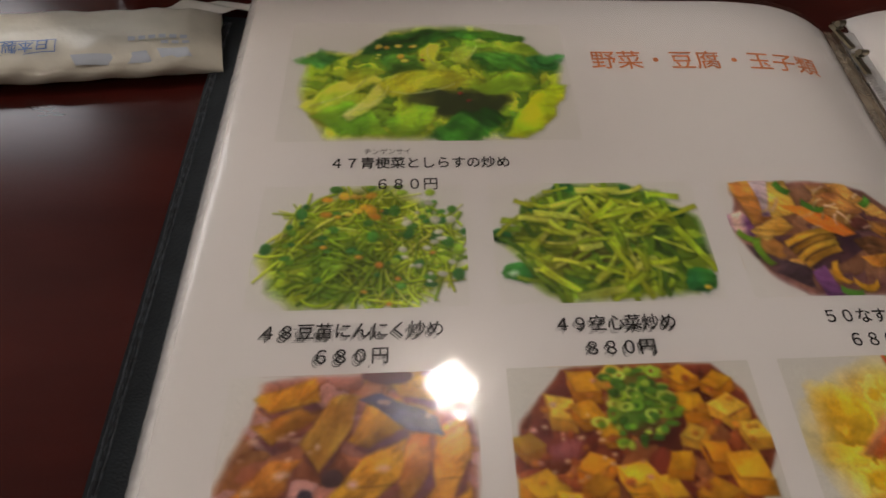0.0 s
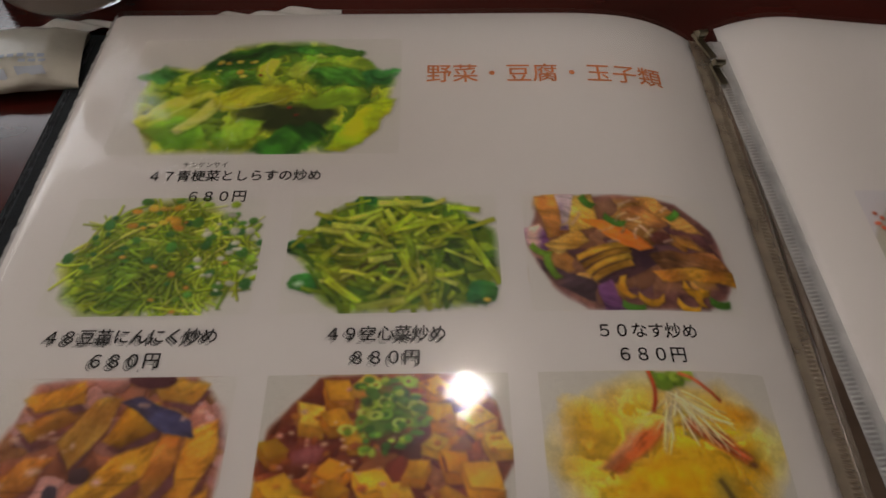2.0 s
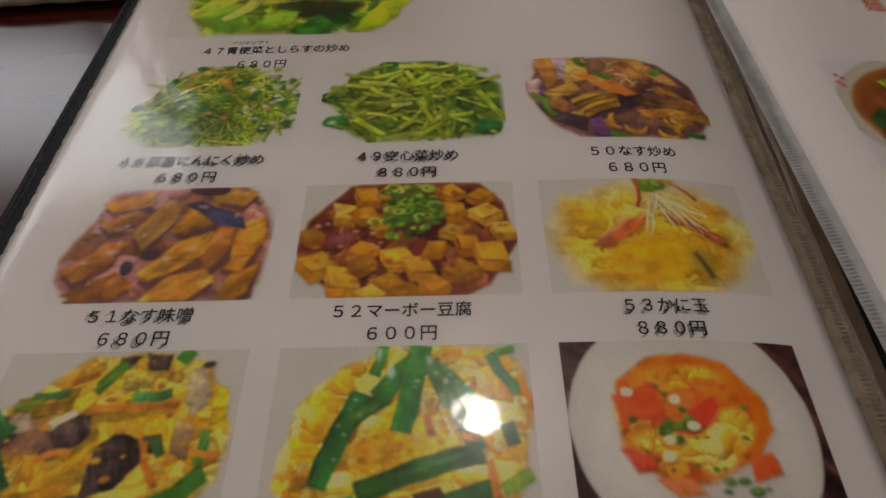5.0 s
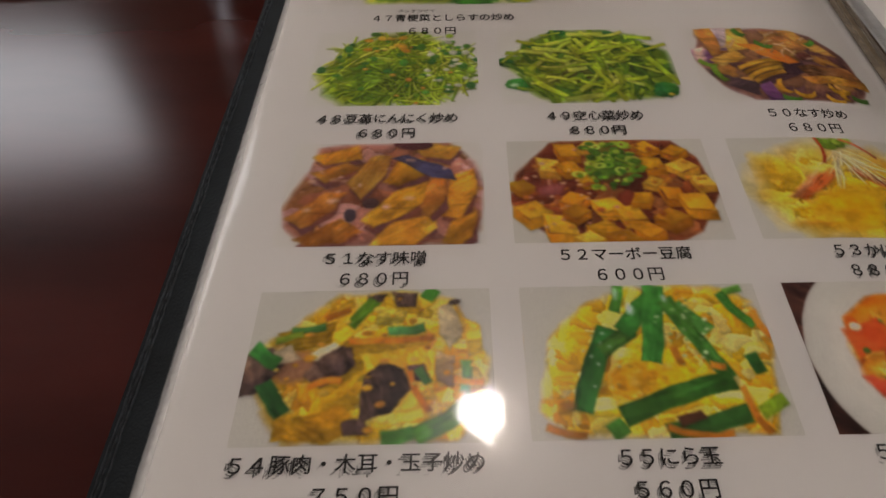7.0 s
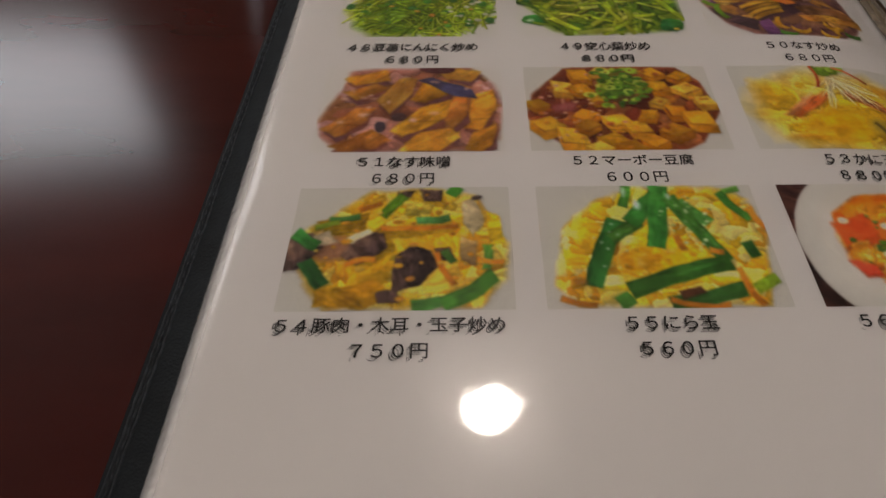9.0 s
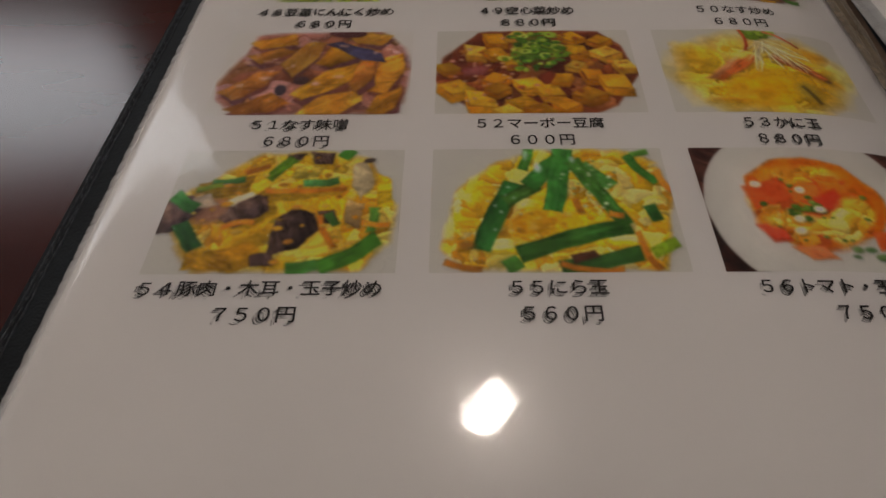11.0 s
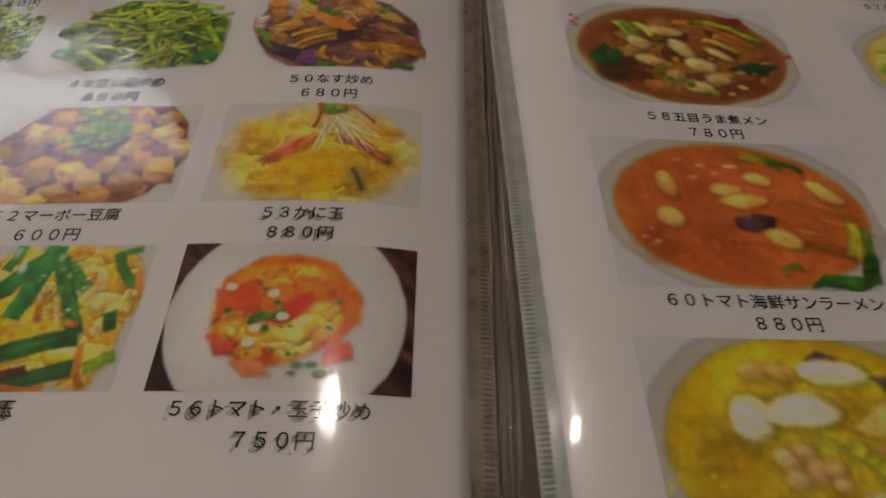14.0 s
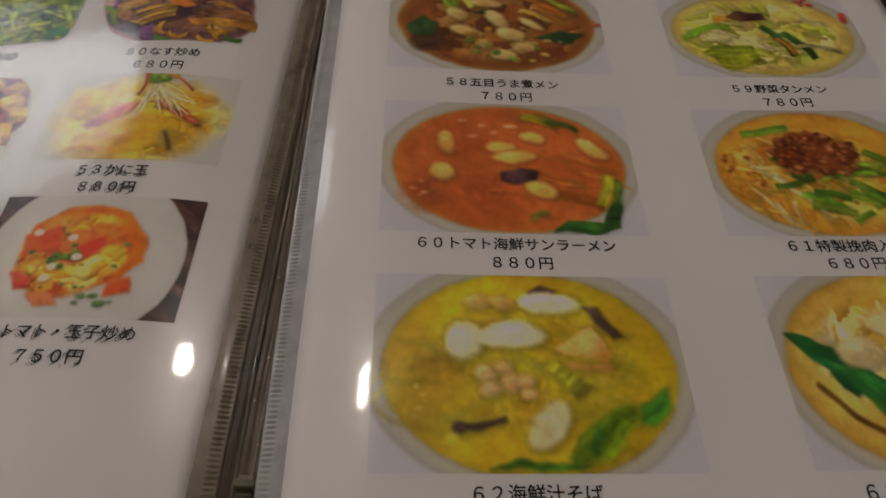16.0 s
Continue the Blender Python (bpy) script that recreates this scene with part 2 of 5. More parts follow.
win = tagged(new("window_1"), "wide window with a dark frame and bright daylight behind", "window", kind="structure")
for k in range(4):
    bm = bmesh.new()
    a, b, c, d = WIN
    bx = [(a, a + 0.04, c, d), (b - 0.04, b, c, d), (a + 0.04, b - 0.04, c, c + 0.04), (a + 0.04, b - 0.04, d - 0.04, d)][k]
    part("window_frame", box(bm, bx[0], bx[1], 1.53, 1.59, bx[2], bx[3], 0.004), FRAME, win)
part("window_frame", box(bmesh.new(), -1.62, -1.58, 1.53, 1.59, WIN[2] + 0.04, WIN[3] - 0.04, 0.004), FRAME, win)
tagged(part("backdrop", box(bmesh.new(), -4.0, 0.6, 2.3, 2.32, 0.2, 3.0), DAY), "pale bright overcast sky outside the window", "sky", kind="structure")


def downlight_or_fill(x, y):
    th = tagged(new("downlight_or_fill"), "round recessed ceiling light, switched on, warm white; two of three added as fill", "lamp", "downlights")
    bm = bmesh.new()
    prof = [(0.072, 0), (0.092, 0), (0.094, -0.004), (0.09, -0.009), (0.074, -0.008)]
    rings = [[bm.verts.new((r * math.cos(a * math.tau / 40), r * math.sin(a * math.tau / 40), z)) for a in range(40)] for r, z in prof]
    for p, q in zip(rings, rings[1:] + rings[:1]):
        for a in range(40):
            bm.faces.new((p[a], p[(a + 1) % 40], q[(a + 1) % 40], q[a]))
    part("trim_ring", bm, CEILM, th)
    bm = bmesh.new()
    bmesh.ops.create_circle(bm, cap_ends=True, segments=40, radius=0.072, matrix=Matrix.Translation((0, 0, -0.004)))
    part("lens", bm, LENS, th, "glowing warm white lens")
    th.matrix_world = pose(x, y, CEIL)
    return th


# fittings for the mirrored lamp and for both invented fill lamps
for lx, ly in LAMP_AND_FILLS:
    downlight_or_fill(lx, ly)

# ---- the table ----
table = tagged(new("table"), "dark red-brown lacquered wooden restaurant table", "table")
part("tabletop", box(bmesh.new(), -0.55, 0.85, -0.4, 0.45, -0.03, 0, 0.004), LACQUER, table)
for lx, ly in ((-0.5, -0.35), (0.8, -0.35), (-0.5, 0.4), (0.8, 0.4)):
    part("leg", box(bmesh.new(), lx - 0.025, lx + 0.025, ly - 0.025, ly + 0.025, FLOOR, -0.03, 0.003), LACQUER, table)

# ---- the binder ----
menu = tagged(new("menu_binder"), "open black menu binder with clear plastic pockets on the table", "menu")


def flat_cover(x, y, h):
    return np.stack([x + 0.06 * (y - 0.1) * np.clip((0.1 - x) / 0.16, 0, 1.3) ** 2, y + 0 * x, 0 * x + h], -1)


def cover(nm, x0, x1):
    a = grid(flat_cover, x0, x1, BOTTOM - 0.006, TOP - 0.0012, 18, 12, 0.0035)
    b = grid(flat_cover, x0, x1, BOTTOM - 0.006, TOP - 0.0012, 18, 12, 0.0003)
    bm = slab(nm, a, b)
    es = [e for e in bm.edges if e.calc_face_angle(0) > 1.0]
    bmesh.ops.bevel(bm, geom=es, offset=0.0012, segments=2, affect="EDGES")
    return part(nm, bm, LEATHER, menu, "black leatherette cover with a stitched edge", True)


front = cover("cover", -0.0758, 0.149)
back = cover("cover", 0.181, 0.392)
part("spine", box(bmesh.new(), 0.1495, 0.1805, BOTTOM - 0.006, TOP - 0.0012, 0.0003, 0.003, 0.001), LEATHER, menu)
st = bpy.data.meshes.new("stitch")
bm = bmesh.new()
bmesh.ops.create_uvsphere(bm, u_segments=6, v_segments=4, radius=1, matrix=Matrix.Diagonal((0.0003, 0.0014, 0.0003, 1)))
bm.to_mesh(st)
bm.free()
st.materials.append(THREAD)
for k in range(82):
    y = BOTTOM + 0.001 + k * 0.0035
    p = flat_cover(np.array(-0.0740), np.array(y), 0.0036)
    ob = new("stitch", st)
    ob.parent = front
    ob.matrix_local = pose(p[0], p[1], p[2], 0, 0, -3.3)

# worn cords along the cover's outer edge
for k in range(4):
    yy, an = np.meshgrid(np.linspace(BOTTOM - 0.004, TOP - 0.004, 260), np.linspace(0, math.pi, 7), indexing="ij")
    cx = -0.0755 + 0.0008 * k + 0.00008 * np.sin(yy * 310 + 2 * k) + 0.00006 * np.sin(yy * 1130 + k)
    rr = 0.00034 * (1 + 0.18 * np.sin(yy * 1700 + 3 * k))
    p = flat_cover(cx, yy, 0.0)
    p[..., 0] -= rr * np.cos(an)
    p[..., 2] = 0.0033 - (0.0005 if k == 0 else 0.0) + 0.0004 * np.sin(an)
    put("edge_cord", sheet("edge_cord", p), SCUFF, front, "worn thread cord along the edge", True)

# lower page pockets of the stack, between the covers and the open pages
for side, f, a0, a1 in ((0, left_page, -0.0640, 0.149), (1, right_page, 0.010, 0.216)):
    for k in range(1, 6):
        top = grid(f, a0 + 0.0004 * ((k * 7) % 4), a1, BOTTOM, TOP + 0.006 * side - 0.0005 * (k % 3), 24, 8)
        top[..., 2] = 0.0038 + (top[..., 2] - 0.0045) * k / 6
        low = top.copy()
        low[..., 2] -= 0.0006
        part("pocket_page", slab("pocket_page", top, low), PAPER, menu, "lower page in a clear pocket")


def page(f, a0, a1, film0, film1, up):
    top = grid(f, a0, a1, BOTTOM, up, 60, 12)
    low = grid(f, a0, a1, BOTTOM, up, 60, 12, -0.0003)
    pg = part("page", slab("page", top, low), PAPER, menu, "white printed menu page with dish photos", True)
    ob = put("pocket", sheet("pocket", grid(f, film0, film1, BOTTOM - 0.002, up + 0.002, 90, 60, 0.0006)), FILM, menu, "clear glossy plastic pocket", True)
    ob.visible_shadow = False
    return pg


page_l = page(left_page, -0.0645, 0.1520, -0.0658, 0.1522, TOP)
page_r = page(right_page, 0.0062, 0.2185, 0.0045, 0.2225, TOP + 0.007)

# welded pocket edges with their ribs, the dark channel and the metal rods of the fold
part("channel", box(bmesh.new(), 0.1545, 0.1700, BOTTOM - 0.002, TOP - 0.016, 0.003, 0.0055, 0.0008), CHANNEL, menu, "dark brown binding channel")
for rx, rr in ((0.1592, 0.0004), (0.1632, 0.0003)):
    bm = bmesh.new()
    bmesh.ops.create_cone(bm, cap_ends=True, segments=12, radius1=rr, radius2=rr, depth=TOP - BOTTOM - 0.03, matrix=pose(rx, (TOP + BOTTOM) / 2 - 0.008, 0.0060, 90))
    part("rod", bm, ROD, menu, "thin metal rod in the fold", True)


def ribs(f, a0, a1, outer, depth, material):
    """A strip of welded film with pressed cross ribs beside a page; outer: the end that hangs free over the channel."""
    ny, nx = 1500, 17
    x, y = np.meshgrid(np.linspace(a0, a1, nx), np.linspace(BOTTOM, TOP - 0.001, ny))
    s = (x - a0) / (a1 - a0)
    if outer == 0:
        s = 1 - s
    p = f(np.full_like(x, a1 if outer == 0 else a0), y, 0.0006)
    q = f(x, y, 0.0006)
    side = np.clip((s - 0.5) / 0.08, 0, 1) * np.clip((0.9 - s) / 0.1, 0, 1)
    wave = np.sin(y / 0.0013 * math.tau)
    q[..., 2] = p[..., 2] - depth * s + 0.0002 * np.sin(s * math.pi) + 0.00036 * side * np.sign(wave) * np.abs(wave) ** 0.5
    ob = put("welded_edge", sheet("welded_edge", q), material, menu, "see-through welded plastic edge with fine ribs", True)
    ob.visible_shadow = False


ribs(left_page, 0.1515, 0.1578, 1, 0.0009, WELD)
ribs(right_page, 0.0002, 0.0066, 0, 0.0008, WELD_PALE)
# the welded edges of the lower pockets, a row of rounded clear strips across the channel
for ex, ez, er in ((0.1572, 0.0070, 0.0009), (0.1590, 0.0062, 0.0006), (0.1607, 0.0058, 0.0008), (0.1625, 0.0058, 0.0005), (0.1642, 0.0064, 0.0009)):
    y, an = np.meshgrid(np.linspace(BOTTOM, TOP - 0.006, 160), np.linspace(0, math.pi, 9), indexing="ij")
    wob = 0.00025 * np.sin(y * 61 + ex * 9000) + 0.00012 * np.sin(y * 173 + ex * 4000)
    ob = put("pocket_edge", sheet("pocket_edge", np.stack([ex + 0.012 * (y - 0.07) * (ex - 0.1600) / 0.004 * 0.2 + wob - er * np.cos(an), y, ez + 0.8 * er * np.sin(an) + 0.4 * wob], -1)), EDGE, menu, "clear rounded edge of a lower pocket", True)
    ob.visible_shadow = False
# the outer weld of the open pocket, a narrow glossy bead
x, y = np.meshgrid(np.linspace(-0.0664, -0.0626, 9), np.linspace(BOTTOM, TOP, 700))
s = (x + 0.0664) / 0.0038
bead = put("welded_edge", sheet("welded_edge", left_page(x, y, 0.0001 + 0.0007 * np.clip(s * 3, 0, 1) + 0.00022 * np.sin(s * math.pi) * (np.sin(y * 900) * np.sin(y * 241) + 0.6 * np.sin(y * 1900 + 5 * np.sin(y * 130))))), BEAD, menu, "glossy outer weld of the clear pocket", True)
bead.visible_shadow = False


def clip(x, y, h, turn, long):
    """A bent nickel plate that holds the end of the rod: a flat tongue and a raised, rounded hook."""
    bm = bmesh.new()
    box(bm, -0.0019, 0.0019, -long, long, 0, 0.0008, 0.0003)
    box(bm, -0.0026, 0.0026, long * 0.35, long, 0.0008, 0.0028, 0.0009)
    bmesh.ops.create_cone(bm, cap_ends=True, segments=14, radius1=0.0011, radius2=0.0011, depth=0.0046, matrix=pose(0, long * 0.65, 0.0029, 0, 90, 0))
    bm.transform(pose(x, y, h, 6, 12, turn))
    part("clip", bm, STEEL, menu, "worn nickel clip at the end of the rod")


clip(0.1552, 0.2075, 0.0125, 26, 0.0062)
clip(0.1576, 0.1940, 0.0118, 16, 0.0048)
clip(0.1630, -0.0545, 0.0088, 0, 0.0070)


# ---- lettering ----


def lettering(name, text, cx, cy, width, f, material, parent, h=0.00012, turn=0.0, bold=0.00008):
    """A line of text centred at (cx, cy) on a page, of that width."""
    cu = bpy.data.curves.new(name, "FONT")
    cu.body, cu.align_x, cu.align_y, cu.size = text, "LEFT", "BOTTOM_BASELINE", 1.0
    cu.resolution_u = 3
    ob = bpy.data.objects.new(name, cu)
    scene.collection.objects.link(ob)
    bpy.context.view_layer.update()
    me = bpy.data.meshes.new_from_object(ob.evaluated_get(bpy.context.evaluated_depsgraph_get()))
    bpy.data.objects.remove(ob)
    bm = bmesh.new()
    bm.from_mesh(me)
    flat = bm.faces[:] + bm.edges[:] + bm.verts[:]
    wide = max(v.co.x for v in bm.verts) - min(v.co.x for v in bm.verts)
    for dx, dy, dz in ((1, 0, 1), (0, 1, 2), (1, 1, 3)) if bold else ():
        more = bmesh.ops.duplicate(bm, geom=flat)["geom"]
        bmesh.ops.translate(bm, verts=[g for g in more if isinstance(g, bmesh.types.BMVert)], vec=(dx * bold / width * wide, dy * bold / width * wide, dz))
    bm.to_mesh(me)
    bm.free()
    n = len(me.vertices)
    co = np.zeros(n * 3)
    me.vertices.foreach_get("co", co)
    co = co.reshape(-1, 3)
    lo, hi = co[:, :2].min(0), co[:, :2].max(0)
    k = width / (hi[0] - lo[0])
    x, y = (co[:, 0] - (lo[0] + hi[0]) / 2) * k, (co[:, 1] - 0.38) * k
    c, s = math.cos(radians(turn)), math.sin(radians(turn))
    p = f(cx + x * c - y * s, cy + x * s + y * c, h + co[:, 2] * 0.00001)
    me.vertices.foreach_set("co", p.reshape(-1).astype(np.float32))
    me.update()
    me.name = name
    return put(name, me, material, parent)
LEFT_X, ROW_N, ROW_P = (-0.0215, 0.0431, 0.109), (0.0912, 0.0384, -0.0150), (0.0847, 0.0320, -0.0218)
PITCH = 0.00435
DISHES = [("４８豆苗にんにく炒め", "６８０円"), ("４９空心菜炒め", "８８０円"), ("５０なす炒め", "６８０円"),
          ("５１なす味噌", "６８０円"), ("５２マーボー豆腐", "６００円"), ("５３かに玉", "８８０円"),
          ("５４豚肉・木耳・玉子炒め", "７５０円"), ("５５にら玉", "５６０円"), ("５６トマト・玉子炒め", "７５０円")]
SMEARED = (0, 1, 3, 5, 6, 7, 8)
for k, (name, price) in enumerate(DISHES):
    cx, r = LEFT_X[k % 3], k // 3
    for text, y in ((name, ROW_N[r]), (price, ROW_P[r])):
        dx = 0.002 if (text == price and k == 8) else (0.0014 if k == 2 else 0.0)
        w = (len(text) - 0.12) * PITCH
        lettering("caption", text, cx + dx, y, w, left_page, BLACK, page_l)
        if k in SMEARED:
            lettering("ink_smear", text, cx + dx - 0.0009, y - 0.0010, w, left_page, GHOST, page_l, 0.0003, bold=0)
            lettering("ink_smear", text, cx + dx - 0.0004, y - 0.0005, w, left_page, GHOST, page_l, 0.0002, bold=0)
lettering("caption", "４７青梗菜としらすの炒め", -0.0045, 0.1425, 0.0515, left_page, BLACK, page_l)
lettering("caption", "チンゲンサイ", -0.0145, 0.1467, 0.0135, left_page, BLACK, page_l, bold=0)
lettering("caption", "６８０円", -0.0085, 0.1350, 0.0168, left_page, BLACK, page_l)
lettering("heading", "野菜・豆腐・玉子類", 0.0930, 0.1845, 0.0800, left_page, ORANGE, page_l)
for text, u, v, w in (("５８五目うま煮メン", 0.0655, 0.0813, 0.0385), ("７８０円", 0.0665, 0.0750, 0.0170), ("６０トマト海鮮サンラーメン", 0.0655, 0.0150, 0.0570),
                      ("８８０円", 0.0665, 0.0088, 0.0170), ("６２海鮮汁そば", 0.0650, -0.0535, 0.0300), ("５７海鮮スーラーメン", 0.1640, 0.1465, 0.0385),
                      ("７８０円", 0.1645, 0.1405, 0.0170), ("５９野菜タンメン", 0.1630, 0.0816, 0.0335), ("７８０円", 0.1640, 0.0752, 0.0170),
                      ("６１特製挽肉入り", 0.1630, 0.0158, 0.0350), ("６８０円", 0.1640, 0.0098, 0.0170), ("６３チ", 0.1490, -0.0535, 0.0130)):
    lettering("caption", text, u, v, w, right_page, BLACK, page_r)
lettering("heading", "麺", 0.0640, 0.1750, 0.0085, right_page, ORANGE, page_r)


# ---- the printed dish photos ----
PR = np.random.RandomState(7)


def noise_tile(n=512, first=8, last=256):
    t = np.zeros((n, n))
    for k, a in ((8, 1.0), (16, 0.7), (32, 0.5), (64, 0.4), (128, 0.3), (256, 0.25)):
        if k < first or k > last:
            continue
        g = PR.rand(k, k)
        i = np.arange(n) * k / n
        i0, fr = i.astype(int), i - i.astype(int)
        fr = fr * fr * (3 - 2 * fr)
        i1 = (i0 + 1) % k
        r = g[i0] * (1 - fr[:, None]) + g[i1] * fr[:, None]
        t += a * (r[:, i0] * (1 - fr) + r[:, i1] * fr)
    return (t - t.mean()) / t.std()


TILE, FINE, SLOW = noise_tile(), noise_tile(512, 64), noise_tile(512, 16, 48)


class Print:
    """A printed picture, drawn piece by piece on a raster of w x h millimetres; x runs to the right, y downwards."""

    def __init__(self, w, h, step, ground, vary=0.012):
        self.w, self.h = w, h
        self.nx, self.ny = int(w / step) + 1, int(h / step) + 1
        self.x, self.y = np.linspace(0, w, self.nx), np.linspace(0, h, self.ny)
        self.step = step
        self.c = np.ones((self.ny, self.nx, 3)) * np.array(ground, float)
        self.c *= 1 + vary * self.tex(slice(0, self.ny), slice(0, self.nx))[..., None] * 0.5

    def tex(self, sy, sx, f=1.0):
        a, b = PR.randint(0, 512, 2)
        iy = (a + np.arange(sy.start, sy.stop) * f).astype(int) % 512
        ix = (b + np.arange(sx.start, sx.stop) * f).astype(int) % 512
        return 0.4 * TILE[iy[:, None], ix[None]] + 0.15 * FINE[iy[:, None], ix[None]]

    def window(self, x0, x1, y0, y1):
        sx = slice(max(0, int(x0 / self.step)), min(self.nx, int(x1 / self.step) + 2))
        sy = slice(max(0, int(y0 / self.step)), min(self.ny, int(y1 / self.step) + 2))
        if sx.start >= sx.stop or sy.start >= sy.stop:
            return None
        return sy, sx, self.x[None, sx], self.y[sy, None]

    def lay(self, sy, sx, m, col):
        c = self.c[sy, sx]
        self.c[sy, sx] = c * (1 - m[..., None]) + col * m[..., None]

    def strand(self, x0, y0, x1, y1, bend, wid, col, taper=0.5, shade=0.3, shadow=0.2, lines=0.0, tex=0.13, tip=None):
        """A stalk, shred or strip: a bent ribbon, rounded across."""
        L = math.hypot(x1 - x0, y1 - y0) + 1e-6
        mx, my = (x0 + x1) / 2 - (y1 - y0) / L * bend, (y0 + y1) / 2 + (x1 - x0) / L * bend
        n = max(5, int(L / max(wid, 0.5) * 1.3))
        n = min(n, 16)
        s = np.linspace(0, 1, n)
        px, py = (1 - s) ** 2 * x0 + 2 * s * (1 - s) * mx + s * s * x1, (1 - s) ** 2 * y0 + 2 * s * (1 - s) * my + s * s * y1
        w = self.window(px.min() - wid - 1, px.max() + wid + 1, py.min() - wid - 1, py.max() + wid + 1)
        if not w:
            return
        sy, sx, X, Y = w
        best, pos, sgn = np.full((Y.shape[0], X.shape[1]), 1e9), 0, 0
        pos, sgn = np.zeros_like(best), np.zeros_like(best)
        for i in range(n - 1):
            ex, ey = px[i + 1] - px[i], py[i + 1] - py[i]
            e2 = ex * ex + ey * ey + 1e-9
            k = np.clip(((X - px[i]) * ex + (Y - py[i]) * ey) / e2, 0, 1)
            qx, qy = X - px[i] - k * ex, Y - py[i] - k * ey
            d = np.hypot(qx, qy)
            u = d < best
            best = np.where(u, d, best)
            pos = np.where(u, (i + k) / (n - 1), pos)
            sgn = np.where(u, np.sign(-0.45 * qx - 0.8 * qy), sgn)
        half = wid / 2 * (1 - taper * np.abs(2 * pos - 1) ** 3)
        if shadow:
            sh = np.clip((half + 0.35 - best) / 0.6, 0, 1)
            sh = np.roll(np.roll(sh, 1, 0), 1, 1)
            self.c[sy, sx] *= (1 - shadow * sh)[..., None]
        m = np.clip((half - best) / 0.4 + 0.5, 0, 1)
        q = sgn * np.clip(best / np.maximum(half, 0.05), 0, 1)
        f = 1 + shade * q * 0.6 - 0.12 * np.abs(q) + tex * self.tex(sy, sx, 1.2)
        if lines:
            f = f + lines * np.sin(q * 9 + 3 * self.tex(sy, sx, 0.3))
        col = np.array(col, float)
        cc = col * np.ones(m.shape + (1,))
        if tip is not None:
            cc = cc * (1 - pos[..., None]) + np.array(tip, float) * pos[..., None]
        self.lay(sy, sx, m, np.clip(cc * f[..., None], 0, 255))

    def field(self, t, X, Y, fx=1.0, fy=1.0, turn=0.0):
        """A random texture read at places in millimetres, stretched and turned."""
        a, b = PR.randint(0, 512, 2)
        c, s = math.cos(radians(turn)), math.sin(radians(turn))
        u, v = (X * c + Y * s) * fx / 0.22, (-X * s + Y * c) * fy / 0.22
        return t[(b + v).astype(int) % 512, (a + u).astype(int) % 512]

    def inside(self, pts, margin, rag):
        """The window round an outline, ragged by a slow random field, and the distance inwards from its edge."""
        P = np.array(pts, float) * (self.w, self.h)
        R = margin + 2.5 * rag
        w = self.window(P[:, 0].min() - R, P[:, 0].max() + R, P[:, 1].min() - R, P[:, 1].max() + R)
        if not w:
            return None
        sy, sx, X, Y = w
        X, Y = np.broadcast_arrays(X, Y)
        if rag:
            X, Y = X + rag * 0.32 * self.field(SLOW, X, Y, 0.8, 0.8) + rag * 0.08 * self.field(FINE, X, Y), Y + rag * 0.32 * self.field(SLOW, X, Y, 0.8, 0.8) + rag * 0.08 * self.field(FINE, X, Y)
        d, ins = np.full(X.shape, 1e9), np.zeros(X.shape, bool)
        for (ax, ay), (bx, by) in zip(P, np.roll(P, -1, 0)):
            ex, ey = bx - ax, by - ay
            k = np.clip(((X - ax) * ex + (Y - ay) * ey) / (ex * ex + ey * ey + 1e-9), 0, 1)
            d = np.minimum(d, np.hypot(X - ax - k * ex, Y - ay - k * ey))
            if abs(ey) > 1e-9:
                ins ^= ((ay > Y) != (by > Y)) & (X < ax + (Y - ay) / ey * ex)
        return sy, sx, X, Y, np.where(ins, d, -d), P

    def poly(self, pts, col, col2=None, turn=0.0, rag=0.5, shadow=0.3, tex=0.1, streak=0.0, soft=0.55, lit=0.25, rim=0.12):
        """A flat piece with an irregular outline, mottled between two colours, lit from above, with soft shade round it."""
        w = self.inside(pts, 2.0, rag)
        if not w:
            return
        sy, sx, X, Y, sd, P = w
        if shadow:
            sh = np.clip((sd + 0.9) / 2.0, 0, 1)
            self.c[sy, sx] *= (1 - 0.62 * shadow * np.roll(np.roll(sh, 2, 0), 1, 1))[..., None]
        m = np.clip(sd / soft + 0.5, 0, 1) if soft <= 1 else np.clip(sd / soft, 0, 1) ** 0.8
        size = max(np.ptp(P[:, 0]), np.ptp(P[:, 1]), 1.0)
        cx, cy = P.mean(0)
        f = 1 + lit * np.clip((-0.4 * (X - cx) - 0.8 * (Y - cy)) / size, -0.6, 0.6) - 0.7 * rim * np.exp(-np.maximum(sd, 0) / 0.7) + tex * 0.5 * (self.field(TILE, X, Y, 1.3, 1.3) + 0.6 * self.field(FINE, X, Y))
        if streak:
            f = f + streak * self.field(TILE, X, Y, 0.3, 2.6, turn)
        cc = np.array(col, float) * np.ones(m.shape + (1,))
        if col2 is not None:
            k = np.clip(0.5 + 0.55 * self.field(SLOW, X, Y, 0.9, 0.9), 0, 1)[..., None]
            cc = cc * (1 - k) + np.array(col2, float) * k
        self.lay(sy, sx, m, np.clip(cc * f[..., None], 0, 255))

    def stick(self, x0, y0, x1, y1, wid, col, bend=0.0, **kw):
        """A cut stalk or strip with blunt ends; places as fractions of the picture."""
        ax, ay, bx, by = x0 * self.w, y0 * self.h, x1 * self.w, y1 * self.h
        ex, ey = bx - ax, by - ay
        L = math.hypot(ex, ey) + 1e-6
        nx, ny = -ey / L, ex / L
